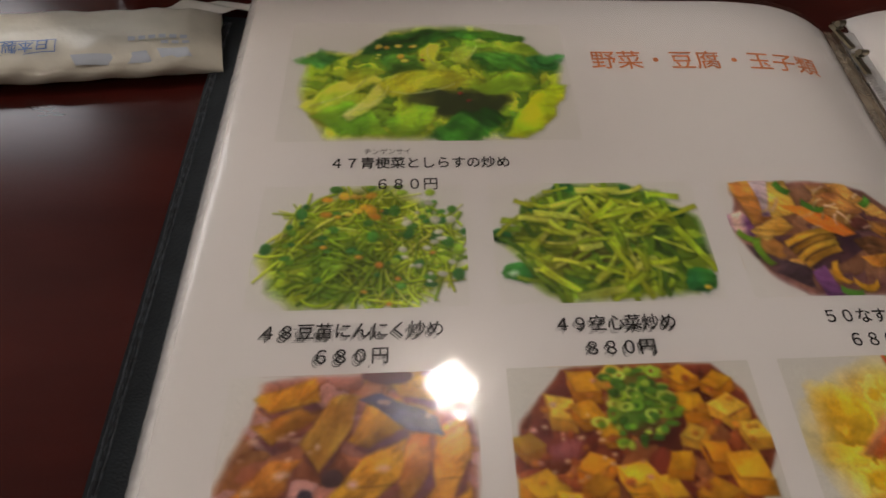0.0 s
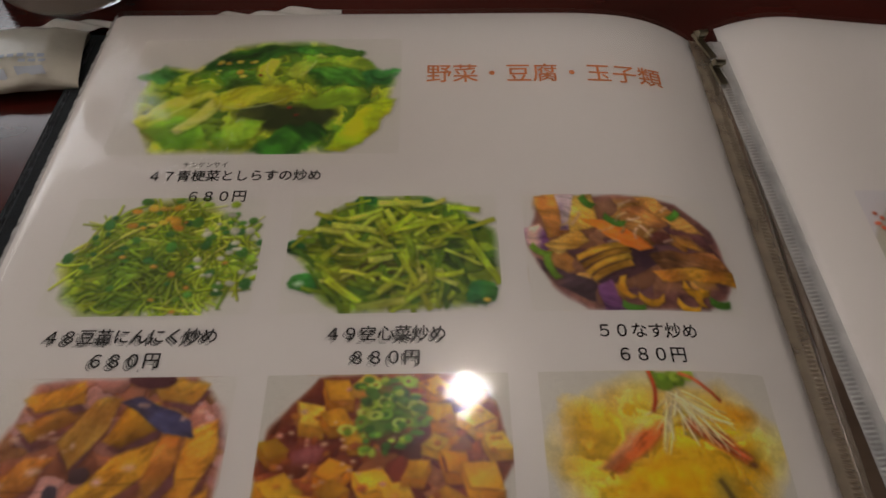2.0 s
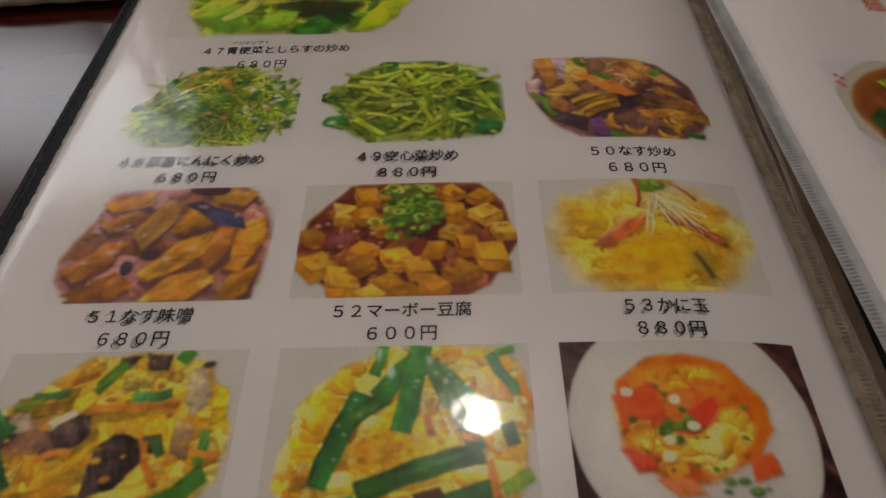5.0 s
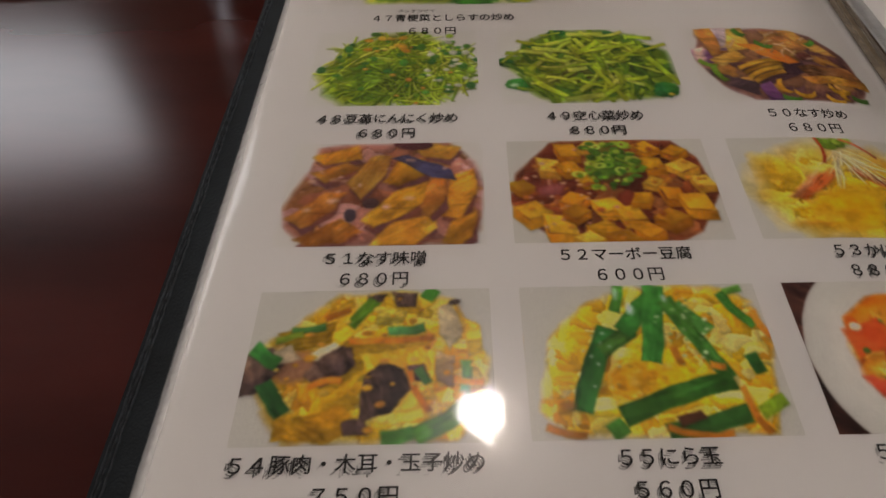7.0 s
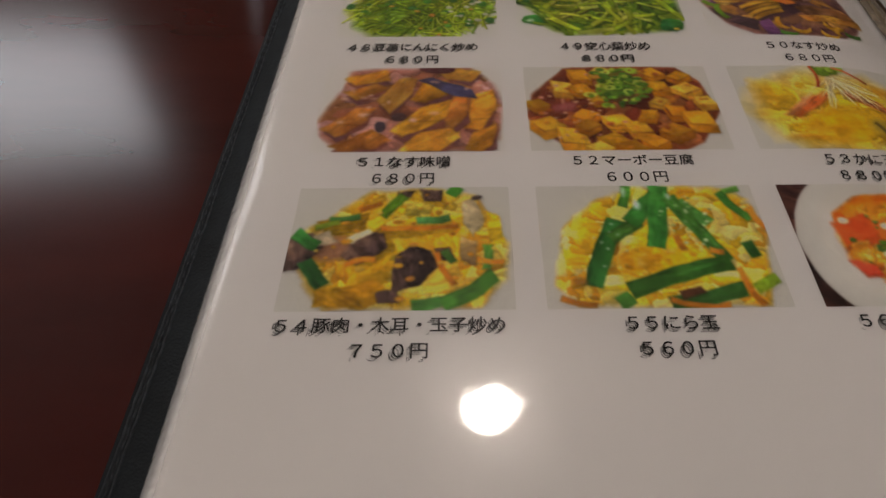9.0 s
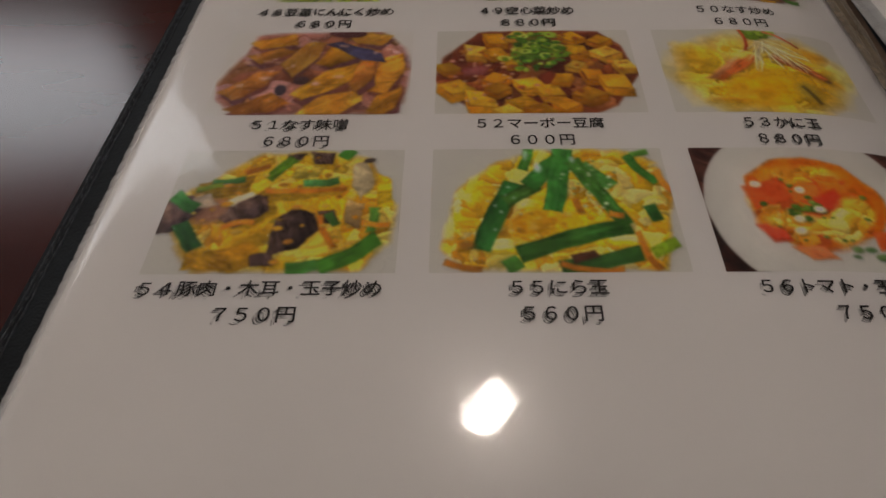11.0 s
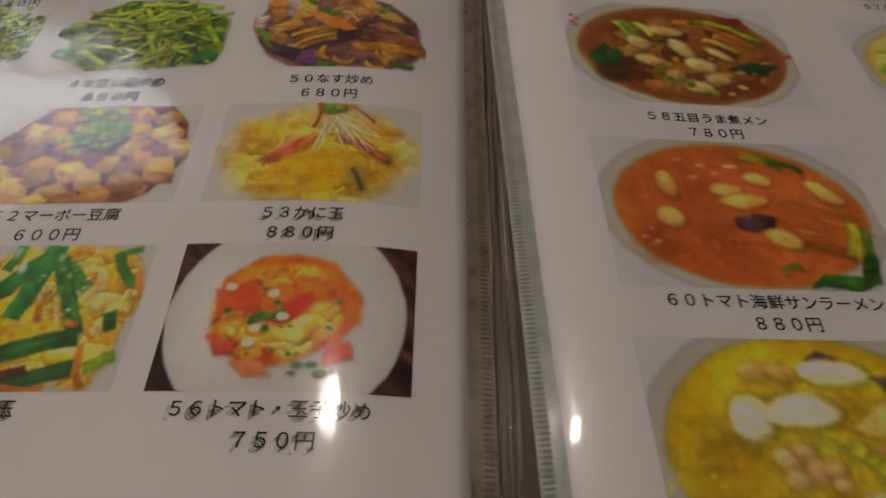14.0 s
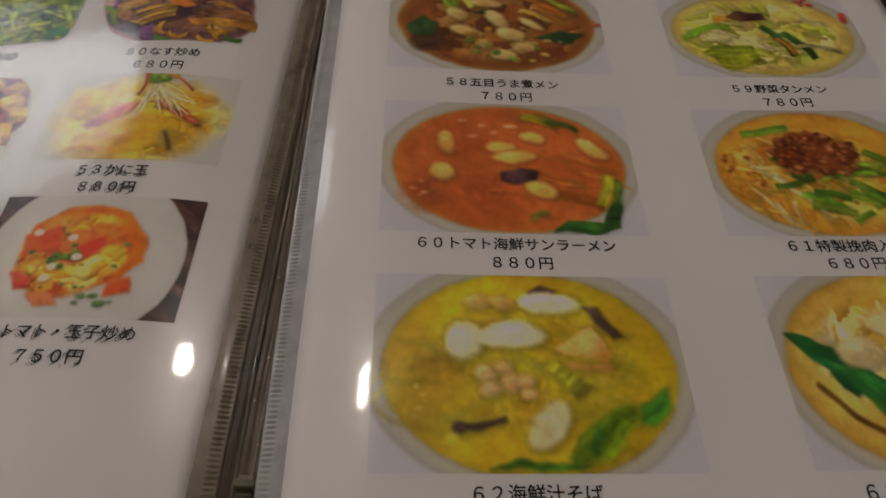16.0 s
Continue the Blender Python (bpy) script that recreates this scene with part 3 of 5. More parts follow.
        line = [(s, 4 * s * (1 - s) * bend * L) for s in (0, 0.25, 0.5, 0.75, 1)]
        up = [(ax + ex * s + nx * (o + wid / 2), ay + ey * s + ny * (o + wid / 2)) for s, o in line]
        low = [(ax + ex * s + nx * (o - wid / 2), ay + ey * s + ny * (o - wid / 2)) for s, o in reversed(line)]
        kw.setdefault("rag", 0.3)
        kw.setdefault("col2", np.array(col, float) * (0.84, 0.86, 0.82))
        self.poly([(x / self.w, y / self.h) for x, y in up + low], col, turn=math.degrees(math.atan2(ey, ex)), **kw)

    def curds(self, pts, cols, n, warp=2.0, crevice=0.3, soft=2.0):
        """A heap of soft lumps that run into one another: scrambled egg, sauce, chopped greens."""
        w = self.inside(pts, 1.0, 1.2)
        if not w:
            return
        sy, sx, X, Y, sd, P = w
        m = np.clip(sd / soft + 0.3, 0, 1)
        X = X + warp * 0.45 * self.field(SLOW, X, Y) + warp * 0.15 * self.field(TILE, X, Y)
        Y = Y + warp * 0.45 * self.field(SLOW, X, Y) + warp * 0.15 * self.field(TILE, X, Y)
        lo, hi = P.min(0), P.max(0)
        q = lo + PR.rand(n, 2) * (hi - lo)
        d1, d2, who = np.full(X.shape, 1e9), np.full(X.shape, 1e9), np.zeros(X.shape, int)
        for i, (a, b) in enumerate(q):
            d = np.hypot(X - a, (Y - b) * 1.25)
            d2 = np.where(d < d1, d1, np.minimum(d2, d))
            who = np.where(d < d1, i, who)
            d1 = np.minimum(d1, d)
        size = math.sqrt((hi[0] - lo[0]) * (hi[1] - lo[1]) / n)
        lit = (-0.4 * (X - q[who, 0]) - 0.8 * (Y - q[who, 1])) / size
        f = 1 + 0.2 * np.clip(lit, -0.8, 0.8) - 0.6 * crevice * np.exp(-(d2 - d1) / (0.22 * size)) * (0.6 + 0.4 * self.field(SLOW, X, Y)) + 0.06 * self.field(TILE, X, Y) + 0.03 * self.field(FINE, X, Y)
        col = np.array([pick(cols) for k in range(n)])
        self.lay(sy, sx, m, np.clip(col[who] * f[..., None], 0, 255))

    def disc(self, x, y, rx, ry, col, soft=0.5, vary=0.05, sq=2.0, edge=None, rim=0.12):
        """A plate, a bowl or a pool of sauce."""
        w = self.window(x - rx - 2, x + rx + 2, y - ry - 2, y + ry + 2)
        if not w:
            return
        sy, sx, X, Y = w
        r = (np.abs((X - x) / rx) ** sq + np.abs((Y - y) / ry) ** sq) ** (1 / sq)
        m = np.clip((1 - r) * min(rx, ry) / soft, 0, 1)
        col = np.array(col, float) * (1 + vary * self.tex(sy, sx, 0.7))[..., None]
        if edge is not None:
            k = np.clip((r - 1 + rim) / rim, 0, 1)[..., None]
            col = col * (1 - k) + np.array(edge, float) * k
        self.lay(sy, sx, m, np.clip(col, 0, 255))

    def ring(self, x, y, rx, ry, col, wid):
        w = self.window(x - rx - 2, x + rx + 2, y - ry - 2, y + ry + 2)
        if not w:
            return
        sy, sx, X, Y = w
        r = np.hypot((X - x) / rx, (Y - y) / ry)
        m = np.clip((wid - np.abs(1 - r) * min(rx, ry)) / 0.3 + 0.5, 0, 1)
        self.lay(sy, sx, m * 0.9, np.array(col, float) * np.ones(m.shape + (1,)))

    def done(self, name, f, x0, y1, parent, label, ragged=0.35):
        """Onto the paper, with its upper left corner at (x0, y1) of the page."""
        # ragged, natural outlines: every piece is shifted a little by a slow random field
        n1, n2, n3, n4 = (t[np.ix_((PR.randint(512) + np.arange(self.ny) * k) % 512, (PR.randint(512) + np.arange(self.nx) * k) % 512)] for t, k in ((SLOW, 1), (SLOW, 1), (TILE, 2), (FINE, 1)))
        iy = np.clip(np.arange(self.ny)[:, None] + n1 * ragged / self.step, 0, self.ny - 1)
        ix = np.clip(np.arange(self.nx)[None] + n2 * ragged / self.step, 0, self.nx - 1)
        y0, x0i = np.minimum(iy.astype(int), self.ny - 2), np.minimum(ix.astype(int), self.nx - 2)
        fy, fx = (iy - y0)[..., None], (ix - x0i)[..., None]
        c = self.c
        c = (c[y0, x0i] * (1 - fx) + c[y0, x0i + 1] * fx) * (1 - fy) + (c[y0 + 1, x0i] * (1 - fx) + c[y0 + 1, x0i + 1] * fx) * fy
        for ax in (0, 1):  # the print's own softness
            c = 0.5 * c + 0.25 * (np.roll(c, 1, ax) + np.roll(c, -1, ax))
        food = np.clip((c.max(2) - c.min(2) - 14) / 50, 0, 1)
        c = c * (1 + food * (-0.035 + 0.018 * n3 + 0.018 * n4) + 0.01 * PR.randn(self.ny, self.nx))[..., None]
        warm = (food * np.clip((c[..., 0] - c[..., 1]) / 30, 0, 1))[..., None]  # this printer lays its warm tones towards yellow
        c = c * (1 + warm * np.array([0.0, 0.035, -0.02]))
        m1 = (food * n1)[..., None]  # oil and sauce: patches lean to brown or to yellow
        c = c * (1 + m1 * np.array([0.02, 0.045, 0.07]))
        lum = c.mean(2, keepdims=True)
        c = np.clip(lum + (c - lum) * 0.95, 0, 255)
        lin = np.where(c / 255 <= 0.04045, c / 255 / 12.92, ((c / 255 + 0.055) / 1.055) ** 2.4)
        lin = np.clip(lin * 2.4, 0.004, 0.86)
        X, Y = np.meshgrid(x0 + self.x / 1000, y1 - self.y / 1000)
        me = sheet(name, f(X, Y, 0.0001))
        at = me.color_attributes.new("ink", "FLOAT_COLOR", "POINT")
        rgba = np.ones((self.ny * self.nx, 4), np.float32)
        rgba[:, :3] = lin.reshape(-1, 3)
        at.data.foreach_set("color", rgba.ravel())
        return put(name, me, INK, parent, label, True)


def U(a, b):
    return PR.uniform(a, b)


def pick(cols):
    return np.array(cols[PR.randint(len(cols))], float) * U(0.88, 1.1)


def heap(w, h, cx, cy, rx, ry, k=1.0):
    """A random place in a heap, as (x, y), in millimetres."""
    a, r = U(0, 6.283), math.sqrt(U(0, 1)) * k
    return cx * w + math.cos(a) * r * rx * w, cy * h + math.sin(a) * r * ry * h


GREY = (147, 145, 139)


def ell(cx, cy, rx, ry, n=18, a0=0.0):
    """An oval outline, as fractions of the picture."""
    return [(cx + rx * math.cos(a0 + k * math.tau / n), cy + ry * math.sin(a0 + k * math.tau / n)) for k in range(n)]


def sticks(p, n, cx, cy, rx, ry, cols, l0, l1, w0, w1, bias=0.0, spread=0.8, **kw):
    for k in range(n):
        x, y = heap(1, 1, cx, cy, rx, ry)
        a, L = PR.normal(bias, spread), U(l0, l1)
        dx, dy = math.cos(a) * L / 2 / p.w, math.sin(a) * L / 2 / p.h
        p.stick(x - dx, y - dy, x + dx, y + dy, U(w0, w1), pick(cols), bend=U(-0.12, 0.12), **kw)


def bits(p, n, cx, cy, rx, ry, cols, r0, r1, **kw):
    for k in range(n):
        x, y = heap(1, 1, cx, cy, rx, ry)
        r = U(r0, r1)
        p.poly(ell(x, y, r / p.w, r * U(0.5, 0.9) / p.h, 7, U(0, 6)), pick(cols), **kw)


def cube(p, x, y, s, t, top, side):
    """A cube of tofu: its upper face and the darker face below it."""
    c, n = math.cos(radians(t)) * s, math.sin(radians(t)) * s
    a = [(x - c / p.w, y - n / p.h), (x + n * 0.9 / p.w, y - c * 0.62 / p.h), (x + c / p.w, y + n / p.h), (x - n * 0.9 / p.w, y + c * 0.62 / p.h)]
    d = s * 0.62 / p.h
    p.poly([a[0], a[3], a[2], (a[2][0], a[2][1] + d), (a[3][0], a[3][1] + d), (a[0][0], a[0][1] + d)], side, rag=0.35, shadow=0.4, tex=0.12)
    p.poly(a, top, col2=np.array(top) * 0.86, rag=0.3, shadow=0.0, tex=0.08, lit=0.1)


def greens_sprouts(p):
    heart = [(0.02, 0.6), (0.1, 0.42), (0.26, 0.14), (0.42, 0.02), (0.62, 0.0), (0.84, 0.2), (0.98, 0.42), (0.94, 0.76), (0.8, 0.97), (0.5, 1.0), (0.2, 1.0), (0.08, 0.86)]
    p.curds(heart, [(104, 124, 24), (122, 138, 30), (88, 110, 24), (140, 150, 40)], 260, 2.2, 0.3, 3.5)
    p.poly(ell(0.42, 0.66, 0.22, 0.22), (52, 70, 20), (74, 90, 24), rag=2.2, soft=6, shadow=0, streak=0.2)
    p.poly(ell(0.52, 0.9, 0.24, 0.1), (50, 78, 22), (80, 104, 24), rag=2, soft=4, shadow=0)
    for k in range(330):
        x, y = heap(p.w, p.h, 0.53, 0.54, 0.44, 0.48)
        a, L = U(0, 3.14), U(4, 15)
        deep = math.hypot((x / p.w - 0.42) / 0.24, (y / p.h - 0.68) / 0.26) < 1
        col = pick([(74, 100, 24), (96, 120, 28), (116, 138, 30)]) if deep else pick([(134, 152, 28), (150, 164, 44), (112, 134, 26), (164, 172, 72), (90, 116, 26)])
        p.strand(x - math.cos(a) * L / 2, y - math.sin(a) * L / 2, x + math.cos(a) * L / 2, y + math.sin(a) * L / 2, U(-3, 3), U(0.4, 0.95), col, 0.3, shadow=0.22)
    bits(p, 70, 0.56, 0.45, 0.44, 0.48, [(84, 120, 32), (64, 108, 40), (120, 146, 40), (48, 92, 44)], 0.8, 1.8, rag=0.5, shadow=0.2)
    for x, y in ((0.66, 0.22), (0.92, 0.5), (0.72, 0.42), (0.05, 0.52), (0.2, 0.24), (0.95, 0.76), (0.55, 0.45)):
        p.poly(ell(x, y, 0.028, 0.05, 7, U(0, 6)), pick([(50, 96, 44), (62, 110, 40)]), rag=0.7)
    bits(p, 16, 0.46, 0.18, 0.18, 0.13, [(184, 134, 44), (176, 116, 40), (170, 140, 60)], 0.7, 1.9, rag=0.5, shadow=0.2)
    bits(p, 9, 0.6, 0.6, 0.3, 0.38, [(176, 120, 44), (150, 92, 40)], 0.6, 1.2, rag=0.4)
    bits(p, 18, 0.82, 0.45, 0.14, 0.38, [(150, 148, 138)], 0.6, 1.6, rag=0.6, shadow=0)


def greens_stems(p):
    heart = [(0.0, 0.46), (0.12, 0.36), (0.18, 0.16), (0.36, 0.02), (0.62, 0.0), (0.84, 0.1), (0.98, 0.34), (0.99, 0.7), (0.88, 0.96), (0.3, 1.0), (0.16, 0.86), (0.1, 0.62)]
    p.curds(heart, [(104, 124, 28), (84, 108, 26), (124, 142, 34), (64, 92, 28)], 200, 2.0, 0.4, 2.5)
    p.poly(ell(0.46, 0.62, 0.24, 0.24), (66, 66, 28), (84, 92, 30), rag=2.4, soft=5, shadow=0, streak=0.2)
    p.poly(ell(0.78, 0.5, 0.12, 0.2), (48, 66, 26), (40, 56, 26), rag=2, soft=4, shadow=0)
    for x, y, rx, ry in ((0.04, 0.46, 0.06, 0.07), (0.1, 0.76, 0.08, 0.08), (0.9, 0.86, 0.07, 0.1), (0.24, 0.28, 0.08, 0.1), (0.36, 0.06, 0.07, 0.06), (0.66, 0.07, 0.05, 0.05), (0.86, 0.28, 0.06, 0.05)):
        p.poly(ell(x, y, rx, ry, 9, U(0, 6)), (42, 92, 34), (26, 68, 36), rag=1.4, tex=0.2, streak=0.15)
    sticks(p, 90, 0.5, 0.52, 0.44, 0.46, [(112, 134, 28), (90, 116, 26), (68, 98, 30), (128, 148, 34)], 4, 12, 0.9, 1.8, 0.2, 0.9, shadow=0.35)
    sticks(p, 70, 0.5, 0.42, 0.42, 0.42, [(146, 156, 36), (158, 166, 52), (128, 144, 32), (168, 170, 70)], 5, 14, 1.0, 2.0, 0.1, 0.7, shadow=0.4)
    for x0, y0, x1, y1 in ((0.5, 0.32, 0.82, 0.2), (0.53, 0.52, 0.68, 0.98), (0.2, 0.26, 0.42, 0.32), (0.86, 0.4, 0.995, 0.78), (0.42, 0.08, 0.64, 0.06), (0.78, 0.12, 0.92, 0.14), (0.5, 0.98, 0.66, 0.78), (0.2, 0.72, 0.36, 0.92), (0.56, 0.36, 0.6, 0.58), (0.34, 0.96, 0.56, 0.9), (0.46, 0.34, 0.6, 0.18)):
        p.stick(x0, y0, x1, y1, U(1.7, 2.3), pick([(156, 168, 40), (142, 160, 36), (168, 172, 64)]), shadow=0.45, streak=0.12)
    p.poly(ell(0.08, 0.76, 0.035, 0.035, 7), (150, 160, 140), rag=0.8, soft=1.4, shadow=0)
    p.poly(ell(0.93, 0.9, 0.018, 0.02, 7), (190, 160, 50), rag=0.3)


def bok_choy(p):
    base = [(0.06, 0.62), (0.06, 0.3), (0.12, 0.26), (0.24, 0.28), (0.36, 0.06), (0.5, 0.02), (0.7, 0.04), (0.86, 0.2), (0.98, 0.4), (0.96, 0.6), (0.76, 0.98), (0.16, 0.98), (0.1, 0.8)]
    p.curds(base, [(128, 148, 32), (104, 130, 30), (80, 114, 30), (150, 162, 40)], 120, 4, 0.3, 3)
    p.poly(ell(0.6, 0.7, 0.2, 0.17), (44, 52, 26), (60, 66, 30), rag=3, soft=4, shadow=0)
    for pts, c, c2 in (([(0.24, 0.3), (0.34, 0.1), (0.5, 0.02), (0.64, 0.06), (0.52, 0.22), (0.36, 0.34)], (46, 92, 26), (30, 66, 24)), ([(0.56, 0.08), (0.74, 0.04), (0.86, 0.14), (0.8, 0.26), (0.64, 0.2)], (44, 92, 30), (70, 114, 30)), ([(0.02, 0.36), (0.1, 0.24), (0.2, 0.3), (0.14, 0.42)], (60, 110, 44), (44, 90, 40)), ([(0.84, 0.34), (0.99, 0.26), (0.96, 0.4), (0.86, 0.46)], (50, 110, 46), (36, 86, 36)), ([(0.62, 0.28), (0.84, 0.24), (0.88, 0.44), (0.7, 0.46)], (70, 114, 34), (46, 90, 28))):
        p.poly(pts, c, c2, rag=2.6, tex=0.14, streak=0.16, turn=U(-40, 40), shadow=0.2, soft=1.4)
    for pts, c, c2 in (([(0.5, 0.98), (0.56, 0.8), (0.7, 0.72), (0.78, 0.82), (0.68, 0.98)], (48, 100, 28), (34, 74, 26)), ([(0.3, 0.3), (0.44, 0.26), (0.48, 0.42), (0.36, 0.48)], (62, 100, 30), (44, 78, 26))):
        p.poly(pts, c, c2, rag=2.6, tex=0.14, streak=0.16, turn=U(-40, 40), shadow=0.2, soft=1.4)
    for pts, c, c2 in (([(0.06, 0.72), (0.16, 0.54), (0.3, 0.44), (0.36, 0.5), (0.24, 0.68), (0.14, 0.82)], (172, 180, 64), (146, 160, 44)), ([(0.1, 0.8), (0.2, 0.68), (0.3, 0.74), (0.38, 0.94), (0.2, 0.98)], (118, 156, 34), (92, 134, 30)), ([(0.2, 0.8), (0.32, 0.52), (0.4, 0.46), (0.42, 0.54), (0.3, 0.78), (0.24, 0.84)], (186, 186, 104), (164, 172, 60)), ([(0.34, 0.86), (0.44, 0.7), (0.54, 0.72), (0.5, 0.92), (0.4, 0.98)], (124, 148, 32), (90, 124, 28))):
        p.poly(pts, c, c2, rag=1.6, tex=0.04, streak=0.06, turn=U(-50, 10), shadow=0.25, lit=0.4, soft=1.2)
    for pts, c, c2 in (([(0.32, 0.52), (0.42, 0.44), (0.58, 0.42), (0.66, 0.5), (0.6, 0.6), (0.46, 0.62), (0.36, 0.66)], (170, 168, 44), (146, 150, 34)), ([(0.46, 0.24), (0.5, 0.16), (0.56, 0.18), (0.54, 0.36), (0.6, 0.44), (0.5, 0.46), (0.46, 0.36)], (164, 176, 50), (134, 156, 36)), ([(0.56, 0.34), (0.6, 0.2), (0.7, 0.14), (0.74, 0.2), (0.66, 0.28), (0.64, 0.42)], (172, 178, 80), (150, 164, 50)), ([(0.62, 0.14), (0.84, 0.16), (0.92, 0.3), (0.86, 0.34), (0.76, 0.24), (0.64, 0.22)], (150, 166, 44), (110, 140, 34))):
        p.poly(pts, c, c2, rag=1.6, tex=0.04, streak=0.06, turn=U(-50, 10), shadow=0.25, lit=0.4, soft=1.2)
    for pts, c, c2 in (([(0.64, 0.58), (0.8, 0.44), (0.9, 0.5), (0.84, 0.6), (0.7, 0.66)], (132, 154, 34), (104, 132, 30)), ([(0.74, 0.98), (0.8, 0.74), (0.94, 0.54), (1.0, 0.56), (0.98, 0.66), (0.88, 0.9), (0.82, 0.98)], (160, 172, 24), (132, 154, 22)), ([(0.12, 0.46), (0.24, 0.4), (0.36, 0.44), (0.24, 0.54)], (150, 164, 40), (118, 140, 34))):
        p.poly(pts, c, c2, rag=1.6, tex=0.04, streak=0.06, turn=U(-50, 10), shadow=0.25, lit=0.4, soft=1.2)
    for x0, y0, x1, y1 in ((0.26, 0.76, 0.36, 0.56), (0.36, 0.6, 0.6, 0.54), (0.5, 0.22, 0.52, 0.38), (0.62, 0.34, 0.68, 0.2), (0.1, 0.72, 0.28, 0.5)):
        p.stick(x0, y0, x1, y1, 1.2, (190, 192, 124), bend=0.12, shadow=0.1, soft=1.2)
    bits(p, 12, 0.36, 0.26, 0.14, 0.1, [(176, 160, 60), (160, 120, 40)], 0.7, 1.6, rag=0.5, shadow=0.2)
    bits(p, 3, 0.55, 0.6, 0.3, 0.3, [(120, 40, 36)], 0.6, 1.1, rag=0.3)


def eggplant_stir(p):
    dish = [(0.08, 0.02), (0.55, 0.0), (0.78, 0.06), (0.94, 0.28), (1.0, 0.66), (0.94, 0.9), (0.82, 1.0), (0.26, 1.0), (0.1, 0.8), (0.0, 0.46), (0.03, 0.3)]
    p.poly(dish, (118, 78, 72), (92, 60, 60), rag=0.6, shadow=0.1, tex=0.15, soft=1.2, rim=0.0)
    p.curds([(0.06, 0.06), (0.6, 0.04), (0.9, 0.3), (0.94, 0.8), (0.3, 0.96), (0.08, 0.7)], [(112, 76, 58), (140, 96, 50), (156, 112, 58), (84, 58, 62)], 60, 2.6, 0.4, 3)
    for pts, c, c2 in (([(0.08, 0.04), (0.2, 0.02), (0.22, 0.34), (0.12, 0.36)], (158, 110, 50), (128, 82, 44)), ([(0.18, 0.02), (0.26, 0.02), (0.26, 0.32), (0.18, 0.3)], (150, 136, 140), (108, 84, 116)), ([(0.26, 0.04), (0.34, 0.02), (0.36, 0.26), (0.22, 0.34)], (170, 136, 60), (140, 100, 50)), ([(0.0, 0.34), (0.08, 0.3), (0.12, 0.48), (0.04, 0.5)], (160, 132, 120), (90, 56, 96)), ([(0.12, 0.44), (0.26, 0.34), (0.3, 0.44), (0.16, 0.52)], (178, 148, 84), (150, 116, 50))):
        p.poly([(gx + (x - gx) * 1.2, gy + (y - gy) * 1.2) for gx, gy in [np.mean(pts, 0)] for x, y in pts], c, c2, rag=1.0, streak=0.14, tex=0.1, turn=U(-40, 30), shadow=0.3)
    for pts, c, c2 in (([(0.5, 0.16), (0.66, 0.1), (0.7, 0.28), (0.5, 0.34)], (156, 104, 54), (124, 78, 48)), ([(0.58, 0.04), (0.68, 0.06), (0.86, 0.3), (0.78, 0.34)], (172, 122, 62), (146, 98, 50)), ([(0.72, 0.32), (0.86, 0.34), (0.92, 0.5), (0.76, 0.44)], (148, 108, 48), (70, 44, 46)), ([(0.24, 0.52), (0.6, 0.5), (0.6, 0.62), (0.36, 0.8)], (64, 42, 46), (52, 36, 44)), ([(0.62, 0.54), (0.9, 0.5), (0.96, 0.66), (0.66, 0.66)], (148, 98, 66), (126, 82, 48))):
        p.poly([(gx + (x - gx) * 1.2, gy + (y - gy) * 1.2) for gx, gy in [np.mean(pts, 0)] for x, y in pts], c, c2, rag=1.0, streak=0.14, tex=0.1, turn=U(-40, 30), shadow=0.3)
    for pts, c, c2 in (([(0.62, 0.68), (0.98, 0.66), (0.99, 0.76), (0.66, 0.76)], (168, 116, 40), (142, 92, 38)), ([(0.32, 0.82), (0.38, 0.78), (0.42, 0.98), (0.34, 0.98)], (116, 74, 120), (80, 48, 84)), ([(0.06, 0.62), (0.3, 0.78), (0.28, 0.92), (0.12, 0.78)], (66, 46, 44), (56, 42, 46))):
        p.poly([(gx + (x - gx) * 1.2, gy + (y - gy) * 1.2) for gx, gy in [np.mean(pts, 0)] for x, y in pts], c, c2, rag=1.0, streak=0.14, tex=0.1, turn=U(-40, 30), shadow=0.3)
    for k in range(4):
        p.stick(0.24 + 0.02 * k, 0.58 + 0.06 * k, 0.5, 0.46 + 0.05 * k, 2.0, pick([(172, 128, 44), (156, 110, 40)]), bend=-0.08, shadow=0.4, streak=0.15)
    p.poly([(0.28, 0.22), (0.46, 0.26), (0.62, 0.48), (0.54, 0.52), (0.4, 0.4)], (180, 96, 34), (164, 84, 34), rag=0.5, streak=0.12, turn=30)
    for a, b, c2, d2 in ((0.44, 0.72, 0.48, 0.9), (0.5, 0.88, 0.62, 0.9), (0.72, 0.78, 0.84, 0.84), (0.82, 0.82, 0.8, 0.96), (0.68, 0.92, 0.78, 0.98)):
        p.stick(a, b, c2, d2, 2.2, (174, 124, 36), bend=0.3, shadow=0.4)
    p.poly(ell(0.66, 0.4, 0.05, 0.06), (52, 32, 32), (72, 40, 36), rag=0.7, tex=0.2)
    for x0, y0, x1, y1 in ((0.03, 0.46, 0.12, 0.54), (0.1, 0.54, 0.14, 0.74), (0.3, 0.02, 0.36, 0.12), (0.72, 0.22, 0.78, 0.14), (0.84, 0.9, 0.94, 0.92), (0.4, 0.2, 0.5, 0.28), (0.42, 0.94, 0.52, 0.98)):
        p.stick(x0, y0, x1, y1, 2.2, pick([(66, 116, 40), (96, 130, 36)]), bend=0.15)
